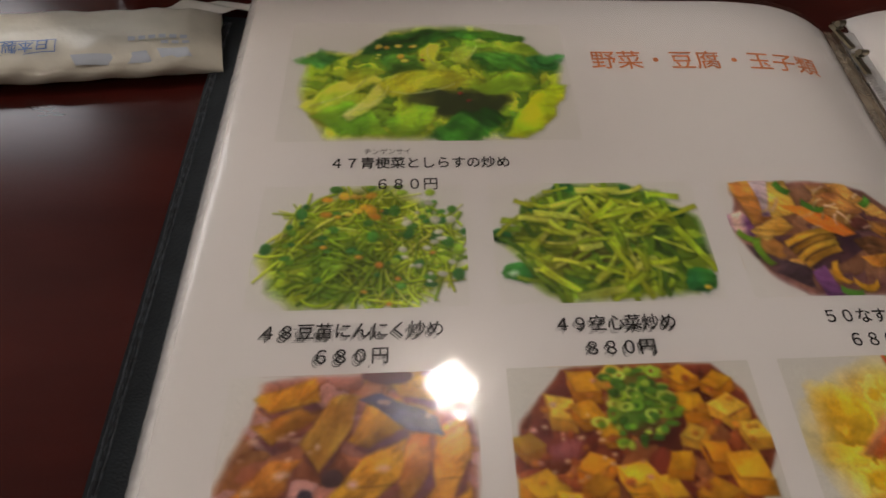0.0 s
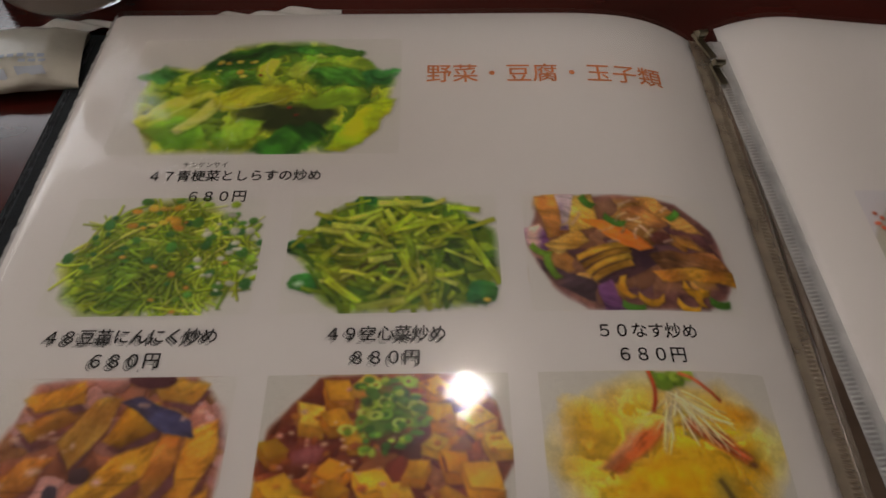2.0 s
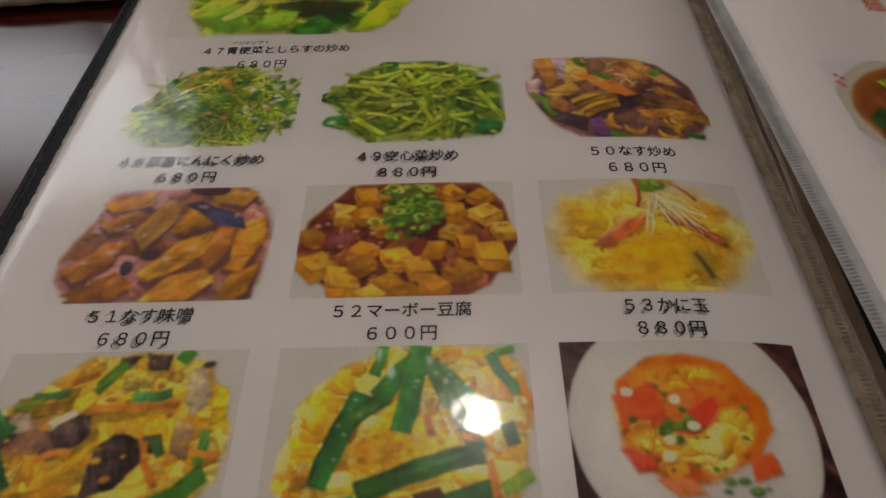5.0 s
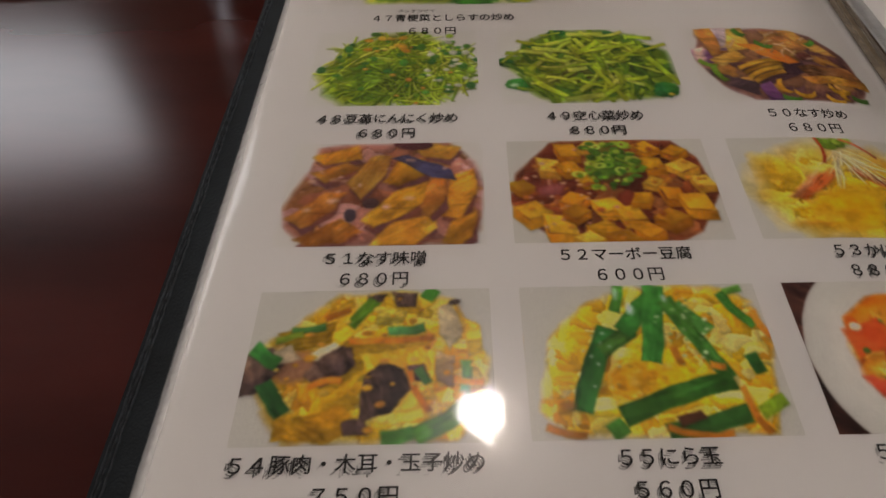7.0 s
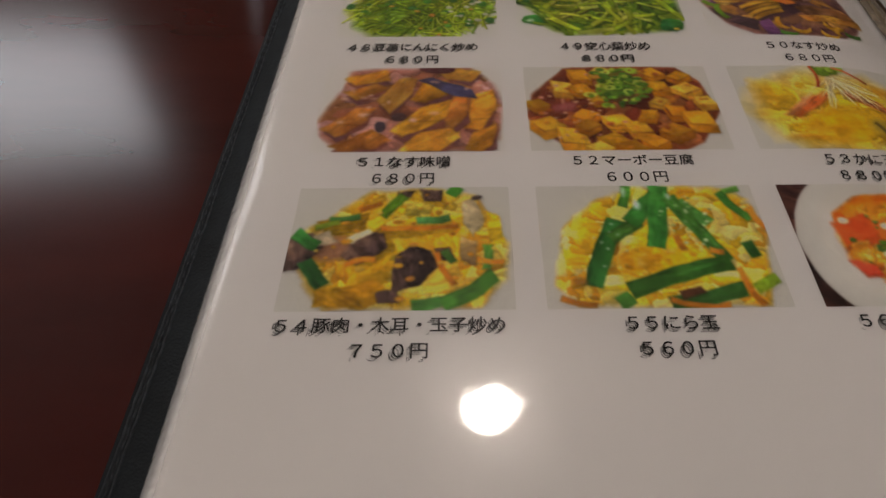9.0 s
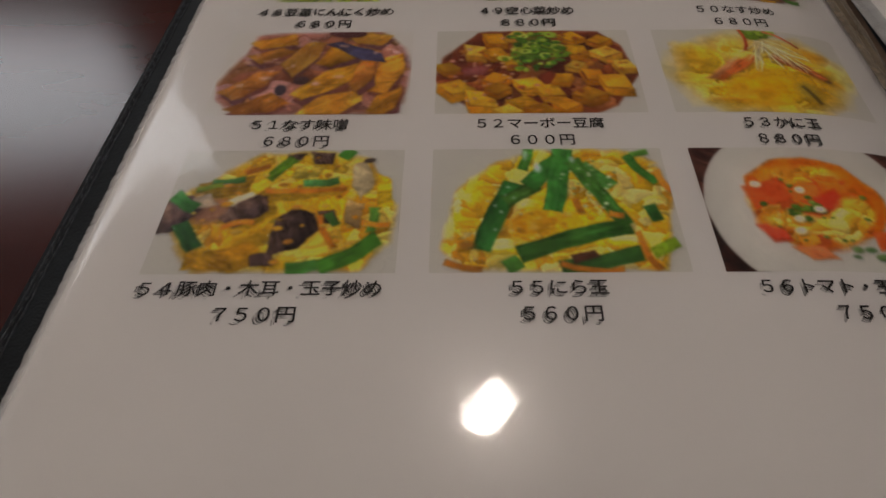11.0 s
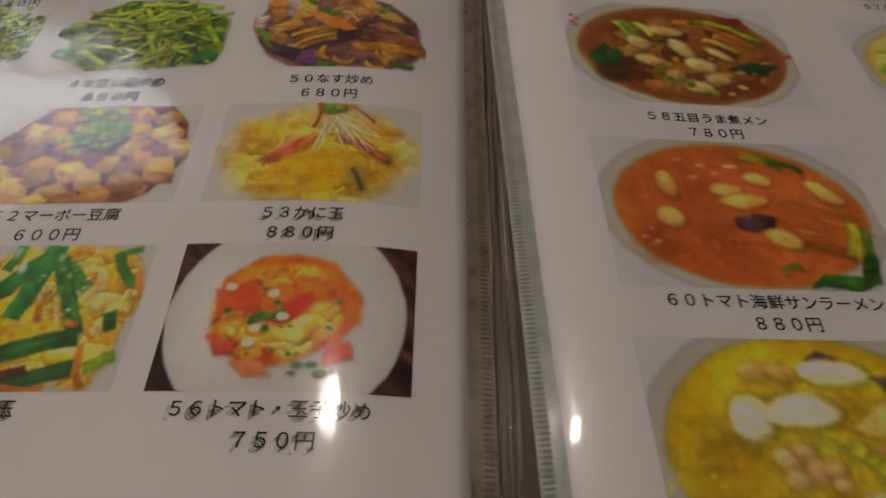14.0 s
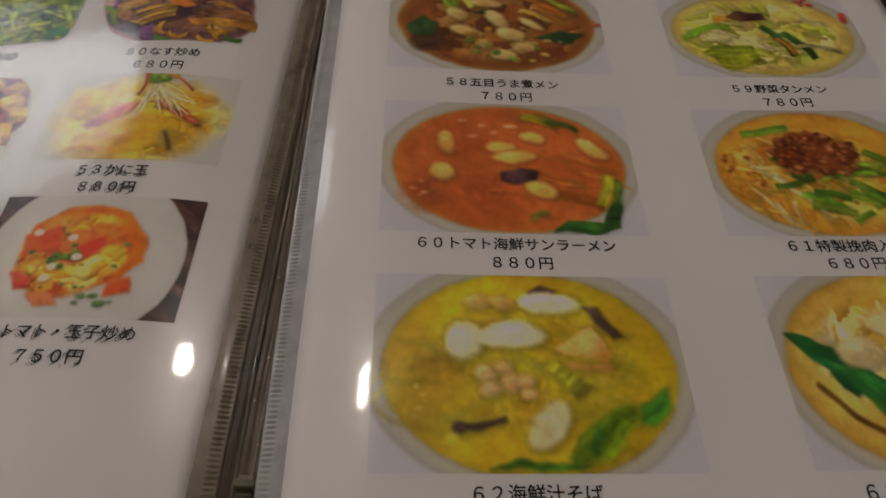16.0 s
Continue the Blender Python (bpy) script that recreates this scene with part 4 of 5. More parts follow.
    sticks(p, 16, 0.5, 0.25, 0.4, 0.2, [(180, 150, 110), (176, 146, 132)], 2, 5, 0.4, 0.8, -0.4, 0.6, shadow=0.1, soft=0.9)


def eggplant_miso(p):
    dish = [(0.14, 0.04), (0.3, 0.0), (0.82, 0.0), (0.96, 0.2), (1.0, 0.5), (0.97, 0.84), (0.86, 1.0), (0.14, 1.0), (0.03, 0.84), (0.0, 0.66), (0.1, 0.3)]
    p.poly(dish, (146, 98, 100), (126, 80, 70), rag=0.6, shadow=0.05, soft=1.2, rim=0.0, tex=0.15)
    p.curds(dish, [(138, 88, 80), (122, 72, 54), (154, 110, 106), (142, 90, 56)], 70, 3, 0.35, 3)
    for pts, c in (([(0.12, 0.14), (0.34, 0.02), (0.36, 0.16), (0.18, 0.22)], (172, 112, 40)), ([(0.12, 0.32), (0.3, 0.2), (0.36, 0.26), (0.2, 0.42)], (150, 96, 44)), ([(0.3, 0.42), (0.42, 0.16), (0.52, 0.14), (0.5, 0.34), (0.38, 0.56)], (174, 122, 62)), ([(0.5, 0.4), (0.56, 0.22), (0.7, 0.18), (0.7, 0.34), (0.58, 0.44)], (182, 120, 36)), ([(0.66, 0.06), (0.76, 0.0), (0.88, 0.06), (0.82, 0.18), (0.7, 0.14)], (176, 124, 56)), ([(0.04, 0.74), (0.2, 0.52), (0.3, 0.5), (0.26, 0.66), (0.12, 0.84)], (150, 88, 44))):
        dark = [(x + 0.012, y + 0.05) for x, y in pts]
        p.poly(dark, (104, 60, 50), (88, 54, 56), rag=0.9, shadow=0.3)
        c = np.array(c) * (1.0, 1.08, 0.9)
        grown = [(cx + (x - cx) * 1.06, cy + (y - cy) * 1.04) for cx, cy in [np.mean(pts, 0)] for x, y in pts]
        p.poly(grown, c, np.array(c) * np.array([0.86, 0.78, 0.75]), rag=0.9, streak=0.09, tex=0.08, turn=U(-60, -30), shadow=0.1, lit=0.3, soft=0.9)
    for pts, c in (([(0.4, 0.78), (0.54, 0.52), (0.7, 0.42), (0.74, 0.56), (0.58, 0.74), (0.46, 0.84)], (186, 128, 44)), ([(0.78, 0.72), (0.84, 0.36), (0.94, 0.3), (0.96, 0.52), (0.88, 0.76)], (180, 116, 44)), ([(0.1, 0.94), (0.3, 0.76), (0.4, 0.86), (0.3, 0.98), (0.14, 0.99)], (160, 92, 40)), ([(0.46, 0.98), (0.56, 0.78), (0.74, 0.72), (0.76, 0.86), (0.66, 0.99)], (184, 130, 52)), ([(0.8, 0.98), (0.84, 0.8), (0.96, 0.7), (0.94, 0.92), (0.88, 0.99)], (182, 124, 44)), ([(0.68, 0.66), (0.72, 0.4), (0.8, 0.34), (0.8, 0.62), (0.72, 0.74)], (164, 100, 50))):
        dark = [(x + 0.012, y + 0.05) for x, y in pts]
        p.poly(dark, (104, 60, 50), (88, 54, 56), rag=0.9, shadow=0.3)
        c = np.array(c) * (1.0, 1.08, 0.9)
        grown = [(cx + (x - cx) * 1.06, cy + (y - cy) * 1.04) for cx, cy in [np.mean(pts, 0)] for x, y in pts]
        p.poly(grown, c, np.array(c) * np.array([0.86, 0.78, 0.75]), rag=0.9, streak=0.09, tex=0.08, turn=U(-60, -30), shadow=0.1, lit=0.3, soft=0.9)
    p.poly([(0.52, 0.16), (0.6, 0.14), (0.84, 0.28), (0.86, 0.38), (0.72, 0.36)], (58, 56, 84), (48, 42, 56), rag=0.7, turn=25, streak=0.1)
    p.poly(ell(0.63, 0.02, 0.1, 0.05), (70, 36, 40), rag=0.8)
    p.poly(ell(0.34, 0.72, 0.03, 0.06), (54, 46, 54), rag=0.7)
    p.poly(ell(0.44, 0.6, 0.04, 0.05), (60, 42, 44), rag=0.8)
    bits(p, 26, 0.5, 0.45, 0.46, 0.46, [(176, 142, 146), (170, 130, 112)], 0.6, 2.2, rag=0.9, shadow=0, soft=1.4)


def mapo(p):
    dish = [(0.22, 0.02), (0.5, 0.0), (0.84, 0.02), (0.94, 0.2), (1.0, 0.56), (0.86, 0.92), (0.76, 1.0), (0.22, 1.0), (0.06, 0.8), (0.0, 0.62), (0.04, 0.36)]
    p.poly(dish, (112, 54, 32), (92, 40, 28), rag=0.5, shadow=0.08, soft=1.0, rim=0.0, tex=0.16)
    p.curds(dish, [(104, 46, 28), (124, 62, 34), (88, 36, 26), (132, 76, 44)], 120, 2, 0.3, 2)
    p.poly(ell(0.16, 0.5, 0.12, 0.1), (112, 50, 46), (134, 76, 84), rag=1.6, soft=3, shadow=0)
    for x, y, s, t in ((0.3, 0.1, 3.6, 20), (0.42, 0.06, 3.2, -10), (0.2, 0.26, 3.6, 35), (0.3, 0.28, 3.4, 10), (0.06, 0.46, 3.0, 15), (0.38, 0.4, 3.0, 30), (0.7, 0.08, 3.2, 15), (0.84, 0.12, 3.2, -15), (0.72, 0.26, 3.4, 25), (0.86, 0.28, 3.8, 5), (0.94, 0.44, 3.2, 20), (0.7, 0.44, 2.8, 0), (0.1, 0.7, 4.4, 25), (0.22, 0.84, 4.6, 30), (0.3, 0.6, 3.6, -20), (0.3, 0.72, 3.2, 10), (0.46, 0.66, 4.0, 20), (0.55, 0.74, 3.8, 40), (0.42, 0.88, 3.8, 0), (0.62, 0.6, 3.0, -20)):
        top = pick([(182, 128, 24), (188, 140, 34), (172, 114, 24), (190, 152, 52)])
        cube(p, x, y, s * 1.3, t + U(-15, 15), top, top * np.array([0.82, 0.72, 0.62]))
    for x, y, s, t in ((0.78, 0.56, 3.4, 20), (0.88, 0.64, 4.4, 35), (0.74, 0.78, 4.0, -10), (0.62, 0.9, 3.4, 10), (0.5, 0.96, 3.8, 5), (0.34, 0.97, 3.4, 0)):
        top = pick([(182, 128, 24), (188, 140, 34), (172, 114, 24), (190, 152, 52)])
        cube(p, x, y, s * 1.3, t + U(-15, 15), top, top * np.array([0.82, 0.72, 0.62]))
    bits(p, 60, 0.5, 0.5, 0.46, 0.48, [(150, 86, 30), (168, 104, 34), (126, 62, 30)], 0.5, 1.3, rag=0.5, shadow=0.1, soft=1.0)
    bits(p, 36, 0.3, 0.5, 0.3, 0.45, [(168, 112, 100), (176, 136, 110)], 0.3, 0.9, rag=0.4, shadow=0, soft=0.8)
    p.poly(ell(0.5, 0.26, 0.15, 0.22), (90, 112, 30), (66, 88, 26), rag=2.4, soft=4, shadow=0)
    for k in range(85):
        x, y = heap(p.w, p.h, 0.5, 0.27, 0.17, 0.27)
        if U(0, 1) < 0.22:
            p.ring(x, y, U(0.9, 1.7), U(0.7, 1.2), pick([(116, 142, 36), (88, 124, 32), (146, 160, 60)]), 0.4)
        else:
            p.poly(ell(x / p.w, y / p.h, U(0.012, 0.03), U(0.014, 0.03), 7, U(0, 6)), pick([(94, 128, 30), (70, 106, 30), (134, 152, 44), (52, 84, 26)]), rag=0.4, shadow=0.25)


def crab_omelette(p):
    p.poly(ell(0.51, 0.54, 0.53, 0.56), (168, 146, 62), (176, 156, 90), rag=2.5, soft=9, shadow=0, rim=0, lit=0)
    p.curds(ell(0.5, 0.58, 0.42, 0.46), [(178, 138, 30), (170, 128, 26), (184, 146, 42), (176, 142, 56)], 60, 5, 0.12, 7)
    p.poly(ell(0.2, 0.32, 0.14, 0.16), (184, 148, 34), (176, 136, 30), rag=2.5, soft=5, shadow=0)
    p.poly(ell(0.46, 0.74, 0.24, 0.2), (180, 136, 16), (168, 122, 20), rag=2, soft=6, shadow=0, lit=0.2)
    for x, y, rx, ry in ((0.28, 0.9, 0.1, 0.06), (0.5, 0.92, 0.1, 0.06), (0.86, 0.64, 0.06, 0.1), (0.8, 0.3, 0.12, 0.12)):
        p.poly(ell(x, y, rx, ry), pick([(154, 104, 26), (166, 120, 34)]), rag=1.6, soft=4, shadow=0)
    p.poly([(0.22, 0.62), (0.34, 0.42), (0.5, 0.3), (0.54, 0.36), (0.44, 0.5), (0.28, 0.66)], (176, 92, 44), (158, 74, 36), rag=0.8, soft=1.4, streak=0.2, turn=-40)
    p.poly([(0.2, 0.62), (0.34, 0.4), (0.46, 0.32), (0.34, 0.52), (0.26, 0.64)], (190, 142, 112), (176, 110, 74), rag=0.9, soft=1.6, shadow=0, streak=0.2, turn=-40)
    p.poly([(0.54, 0.36), (0.6, 0.3), (0.76, 0.42), (0.86, 0.56), (0.82, 0.62), (0.66, 0.48)], (162, 72, 44), (178, 98, 66), rag=0.8, soft=1.4, streak=0.2, turn=38)
    p.poly(ell(0.84, 0.6, 0.025, 0.03), (80, 50, 46), rag=0.6, soft=1.2)
    p.poly(ell(0.55, 0.24, 0.12, 0.12), (190, 176, 130), (180, 158, 96), rag=2, soft=5, shadow=0)
    for k in range(44):
        x = U(0.42, 0.8)
        p.strand((0.55 + U(-0.03, 0.03)) * p.w, U(0.1, 0.2) * p.h, x * p.w, U(0.26, 0.56) * p.h, U(-2, 2), U(0.3, 0.6), pick([(196, 186, 156), (184, 170, 124)]), shadow=0.06)
    bits(p, 14, 0.55, 0.04, 0.09, 0.05, [(92, 120, 34), (60, 100, 36), (120, 140, 44)], 0.9, 2.4, rag=0.6)
    p.stick(0.47, 0.0, 0.46, 0.28, 0.9, (172, 54, 36), bend=-0.1, shadow=0.1)
    p.stick(0.6, 0.02, 0.76, 0.2, 0.8, (176, 66, 44), bend=-0.08, shadow=0.1)
    p.poly(ell(0.7, 0.76, 0.09, 0.13), (142, 116, 40), (156, 126, 44), rag=1, soft=3, shadow=0)
    p.stick(0.68, 0.68, 0.74, 0.88, 2.0, (60, 50, 36), soft=1.3, shadow=0.1)


EGG = [(198, 152, 28), (206, 168, 46), (186, 136, 26), (202, 174, 74), (178, 122, 28)]


def pork_egg(p):
    heap_of = [(0.08, 0.34), (0.2, 0.22), (0.34, 0.04), (0.6, 0.0), (0.84, 0.06), (0.9, 0.3), (0.98, 0.5), (0.96, 0.78), (0.86, 0.98), (0.2, 1.0), (0.12, 0.84), (0.02, 0.62), (0.02, 0.44)]
    p.poly(heap_of, (160, 118, 34), (150, 106, 40), rag=2, soft=4, shadow=0.12)
    p.curds(heap_of, EGG, 210, 3.0, 0.3, 2)
    p.poly(ell(0.2, 0.5, 0.14, 0.14), (140, 100, 74), (120, 80, 60), rag=2.4, soft=3, shadow=0)
    for pts, c in (([(0.1, 0.3), (0.4, 0.2), (0.42, 0.34), (0.16, 0.42)], (184, 138, 22)), ([(0.34, 0.1), (0.42, 0.04), (0.46, 0.3), (0.34, 0.4)], (194, 150, 34)), ([(0.36, 0.5), (0.44, 0.34), (0.48, 0.6), (0.4, 0.72)], (194, 144, 22)),
                   ([(0.4, 0.36), (0.8, 0.3), (0.8, 0.38), (0.44, 0.46)], (190, 146, 30)), ([(0.14, 0.84), (0.4, 0.76), (0.46, 0.88), (0.36, 0.98), (0.16, 0.98)], (186, 132, 20)), ([(0.62, 0.7), (0.74, 0.66), (0.8, 0.84), (0.64, 0.9)], (190, 150, 50)),
                   ([(0.52, 0.1), (0.64, 0.14), (0.62, 0.28), (0.5, 0.26)], (198, 166, 58)), ([(0.88, 0.2), (0.94, 0.24), (0.97, 0.5), (0.9, 0.5)], (192, 150, 26))):
        p.poly(pts, c, np.array(c) * 0.84, rag=1.4, tex=0.12, streak=0.12, turn=U(-30, 30), shadow=0.25)
    for pts in ([(0.0, 0.46), (0.08, 0.4), (0.14, 0.52), (0.1, 0.68), (0.0, 0.68)], [(0.22, 0.6), (0.32, 0.44), (0.42, 0.42), (0.44, 0.54), (0.3, 0.66)], [(0.48, 0.62), (0.54, 0.5), (0.64, 0.54), (0.68, 0.66), (0.6, 0.84), (0.48, 0.86)], [(0.56, 0.0), (0.68, 0.02), (0.68, 0.14), (0.58, 0.14)], [(0.46, 0.02), (0.54, 0.02), (0.52, 0.08), (0.46, 0.08)], [(0.64, 0.52), (0.72, 0.5), (0.74, 0.62), (0.66, 0.62)], [(0.4, 0.86), (0.5, 0.84), (0.5, 0.94), (0.42, 0.94)]):
        p.poly(pts, (58, 44, 42), (80, 60, 52), rag=1.4, tex=0.3, streak=0.25, turn=60, shadow=0.35)
    for pts, c in (([(0.78, 0.14), (0.84, 0.1), (0.88, 0.36), (0.82, 0.44), (0.78, 0.32)], (170, 154, 122)), ([(0.1, 0.42), (0.18, 0.38), (0.22, 0.46), (0.14, 0.5)], (166, 146, 120)), ([(0.76, 0.44), (0.84, 0.46), (0.84, 0.66), (0.78, 0.64)], (168, 140, 96)), ([(0.24, 0.46), (0.36, 0.38), (0.38, 0.42), (0.28, 0.5)], (176, 166, 136))):
        p.poly(pts, c, np.array(c) * 0.82, rag=1.1, tex=0.14, shadow=0.3)
    p.poly(ell(0.84, 0.1, 0.025, 0.02), (54, 44, 40), rag=0.6)
    for x0, y0, x1, y1, wd, c in ((0.41, 0.26, 0.5, 0.08, 3.2, (86, 130, 30)), (0.02, 0.4, 0.14, 0.5, 3.6, (46, 100, 40)), (0.16, 0.28, 0.3, 0.26, 2.0, (56, 104, 50)), (0.1, 0.34, 0.22, 0.3, 1.8, (120, 144, 36)), (0.72, 0.08, 0.76, 0.0, 3.0, (58, 114, 36)), (0.56, 0.3, 0.72, 0.26, 2.4, (62, 112, 58)), (0.08, 0.62, 0.18, 0.82, 3.8, (44, 96, 44)),
                                  (0.68, 0.96, 0.92, 0.74, 4.0, (62, 112, 34)), (0.56, 0.97, 0.68, 0.94, 3.4, (56, 100, 40)), (0.88, 0.5, 0.88, 0.7, 2.4, (66, 108, 40)), (0.7, 0.54, 0.74, 0.64, 2.0, (58, 100, 44))):
        p.stick(x0, y0, x1, y1, wd, c, bend=U(-0.1, 0.1), shadow=0.3, streak=0.15, rag=0.6)
    for x0, y0, x1, y1 in ((0.4, 0.36, 0.76, 0.34), (0.66, 0.56, 0.74, 0.82), (0.26, 0.66, 0.4, 0.62), (0.84, 0.62, 0.96, 0.64), (0.3, 0.2, 0.4, 0.14)):
        p.stick(x0, y0, x1, y1, 1.6, (182, 108, 30), bend=U(-0.1, 0.1), shadow=0.2)
    bits(p, 40, 0.52, 0.5, 0.42, 0.44, [(192, 156, 60), (150, 96, 36), (176, 120, 34)], 0.5, 1.3, rag=0.5, shadow=0.15)


def leek_egg(p):
    heap_of = [(0.06, 0.6), (0.12, 0.36), (0.28, 0.1), (0.46, 0.02), (0.8, 0.0), (0.96, 0.12), (1.0, 0.42), (0.96, 0.7), (0.9, 0.98), (0.14, 0.99), (0.04, 0.84)]
    p.poly(heap_of, (170, 132, 40), (176, 146, 60), rag=1.6, soft=3, shadow=0.1)
    p.curds(heap_of, EGG + [(196, 176, 104), (190, 168, 90)], 330, 2.4, 0.26, 2)
    p.poly([(0.3, 0.6), (0.44, 0.36), (0.6, 0.38), (0.74, 0.66), (0.6, 0.76), (0.3, 0.84)], (190, 142, 22), (178, 126, 20), rag=1.6, soft=3, shadow=0, tex=0.16, lit=0.15)
    bits(p, 34, 0.5, 0.62, 0.2, 0.18, [(200, 156, 40), (168, 116, 22), (196, 160, 62)], 0.5, 1.3, rag=0.5, shadow=0.12, soft=0.8)
    for x0, y0, x1, y1, wd, c in ((0.34, 0.3, 0.2, 0.84, 4.6, (36, 82, 34)), (0.3, 0.46, 0.44, 0.32, 4.0, (58, 94, 34)), (0.42, 0.0, 0.38, 0.2, 2.6, (66, 120, 44)), (0.58, 0.04, 0.4, 0.34, 4.6, (46, 98, 38)), (0.57, 0.0, 0.49, 0.54, 5.0, (48, 104, 42)), (0.64, 0.14, 0.76, 0.34, 3.8, (62, 112, 52)), (0.6, 0.1, 0.78, 0.66, 4.0, (56, 102, 40)), (0.34, 0.88, 0.8, 0.66, 4.8, (46, 84, 32)), (0.5, 0.97, 0.82, 0.86, 4.2, (42, 78, 34)), (0.84, 0.06, 0.95, 0.3, 2.6, (54, 112, 44))):
        p.stick(x0, y0, x1, y1, wd, np.array(c) * 1.12, bend=U(-0.05, 0.05), shadow=0.24, streak=0.12, tex=0.16, rag=0.45, lit=0.2)
    for x0, y0, x1, y1, wd, c in ((0.86, 0.06, 0.94, 0.03, 1.8, (70, 112, 40)), (0.89, 0.5, 0.92, 0.62, 3.0, (46, 96, 44)), (0.3, 0.9, 0.33, 0.99, 3.6, (52, 92, 34)), (0.86, 0.86, 0.97, 0.78, 3.2, (120, 144, 34))):
        p.stick(x0, y0, x1, y1, wd, np.array(c) * 1.12, bend=U(-0.05, 0.05), shadow=0.24, streak=0.12, tex=0.16, rag=0.45, lit=0.2)
    for x, y, rx, ry in ((0.46, 0.18, 0.03, 0.05), (0.4, 0.06, 0.016, 0.06), (0.6, 0.1, 0.02, 0.04)):
        p.poly(ell(x, y, rx, ry, 8), (160, 176, 178), rag=0.9, soft=1.4, shadow=0)
    bits(p, 26, 0.66, 0.3, 0.14, 0.26, [(170, 184, 150), (110, 150, 90)], 0.25, 0.7, rag=0.4, shadow=0, soft=0.7)
    bits(p, 12, 0.3, 0.55, 0.08, 0.22, [(140, 160, 140)], 0.2, 0.5, rag=0.3, shadow=0, soft=0.7)
    for x0, y0, x1, y1 in ((0.82, 0.7, 0.88, 0.98), (0.06, 0.92, 0.2, 0.98), (0.72, 0.56, 0.78, 0.58), (0.5, 0.93, 0.74, 0.98), (0.96, 0.2, 1.0, 0.4), (0.6, 0.44, 0.62, 0.56)):
        p.stick(x0, y0, x1, y1, 1.7, (184, 108, 34), bend=0.08, shadow=0.2)
    p.poly([(0.54, 0.88), (0.64, 0.84), (0.66, 0.88), (0.56, 0.94)], (74, 44, 32), rag=0.6)
    p.poly(ell(0.15, 0.8, 0.04, 0.04), (120, 80, 30), rag=0.8, soft=1.5)


def tomato_egg(p):
    p.poly([(0, 0), (1, 0), (1, 1), (0, 1)], (70, 42, 36), (54, 32, 28), rag=0, shadow=0, tex=0.2, streak=0.3, turn=35, rim=0, lit=0)
    p.disc(p.w * 0.485, p.h * 0.52, p.w * 0.49, p.w * 0.49, (150, 148, 142), soft=0.5, vary=0.02, edge=(140, 137, 130), rim=0.05)
    p.poly(ell(0.2, 0.5, 0.2, 0.46), (160, 158, 152), rag=1.5, soft=9, shadow=0, rim=0, lit=0, tex=0.02)
    p.poly(ell(0.82, 0.56, 0.13, 0.36), (154, 152, 147), rag=1.5, soft=9, shadow=0, rim=0, lit=0, tex=0.02)
    p.poly([(0.18, 0.5), (0.2, 0.26), (0.34, 0.1), (0.5, 0.07), (0.66, 0.14), (0.78, 0.34), (0.79, 0.56), (0.7, 0.72), (0.4, 0.9), (0.3, 0.8), (0.2, 0.66)], (188, 104, 20), (174, 84, 18), rag=0.7, soft=1.2, shadow=0.14, lit=0.15)
    p.curds([(0.18, 0.46), (0.22, 0.26), (0.4, 0.2), (0.58, 0.18), (0.66, 0.3), (0.7, 0.5), (0.66, 0.72), (0.5, 0.86), (0.36, 0.84), (0.2, 0.64)], [(184, 96, 30), (190, 122, 36), (176, 74, 34), (192, 140, 52)], 50, 2.6, 0.28, 2.5)
    for pts, c in (([(0.2, 0.36), (0.34, 0.28), (0.4, 0.44), (0.22, 0.52)], (176, 66, 30)), ([(0.34, 0.34), (0.5, 0.34), (0.52, 0.44), (0.38, 0.48)], (186, 80, 30)), ([(0.48, 0.42), (0.58, 0.36), (0.62, 0.5), (0.48, 0.54)], (172, 54, 36)), ([(0.2, 0.66), (0.28, 0.66), (0.32, 0.78), (0.24, 0.78)], (172, 60, 42)), ([(0.66, 0.72), (0.76, 0.68), (0.78, 0.8), (0.66, 0.84)], (178, 72, 34)), ([(0.3, 0.84), (0.42, 0.84), (0.46, 0.93), (0.36, 0.94)], (184, 106, 66))):
        p.poly(pts, c, np.array(c) * 1.12, rag=1.2, tex=0.12, soft=1.0, shadow=0.22)
    p.curds([(0.22, 0.58), (0.34, 0.52), (0.5, 0.6), (0.6, 0.44), (0.7, 0.42), (0.74, 0.54), (0.66, 0.68), (0.5, 0.84), (0.42, 0.72), (0.24, 0.66)], [(204, 164, 56), (196, 150, 46), (206, 176, 88), (184, 124, 36)], 110, 1.8, 0.25, 1.6)
    p.curds([(0.34, 0.22), (0.42, 0.18), (0.52, 0.17), (0.6, 0.22), (0.5, 0.28), (0.36, 0.3)], [(196, 150, 36), (188, 160, 50), (176, 110, 30)], 16, 1.8, 0.25, 1.6)
    bits(p, 16, 0.42, 0.56, 0.08, 0.07, [(70, 108, 34), (92, 124, 40), (50, 84, 32)], 0.7, 1.5, rag=0.5)
    bits(p, 16, 0.48, 0.56, 0.24, 0.32, [(84, 112, 44), (66, 96, 36)], 0.5, 1.2, rag=0.4)
    for x, y in ((0.25, 0.33), (0.42, 0.38), (0.37, 0.61), (0.48, 0.54), (0.36, 0.7)):
        p.poly(ell(x, y, 0.026, 0.032, 9), (196, 188, 158), rag=0.4, soft=0.8, shadow=0.25)
    bits(p, 7, 0.6, 0.88, 0.1, 0.06, [(84, 110, 60), (60, 92, 50)], 0.7, 1.5, rag=0.4, soft=0.9)


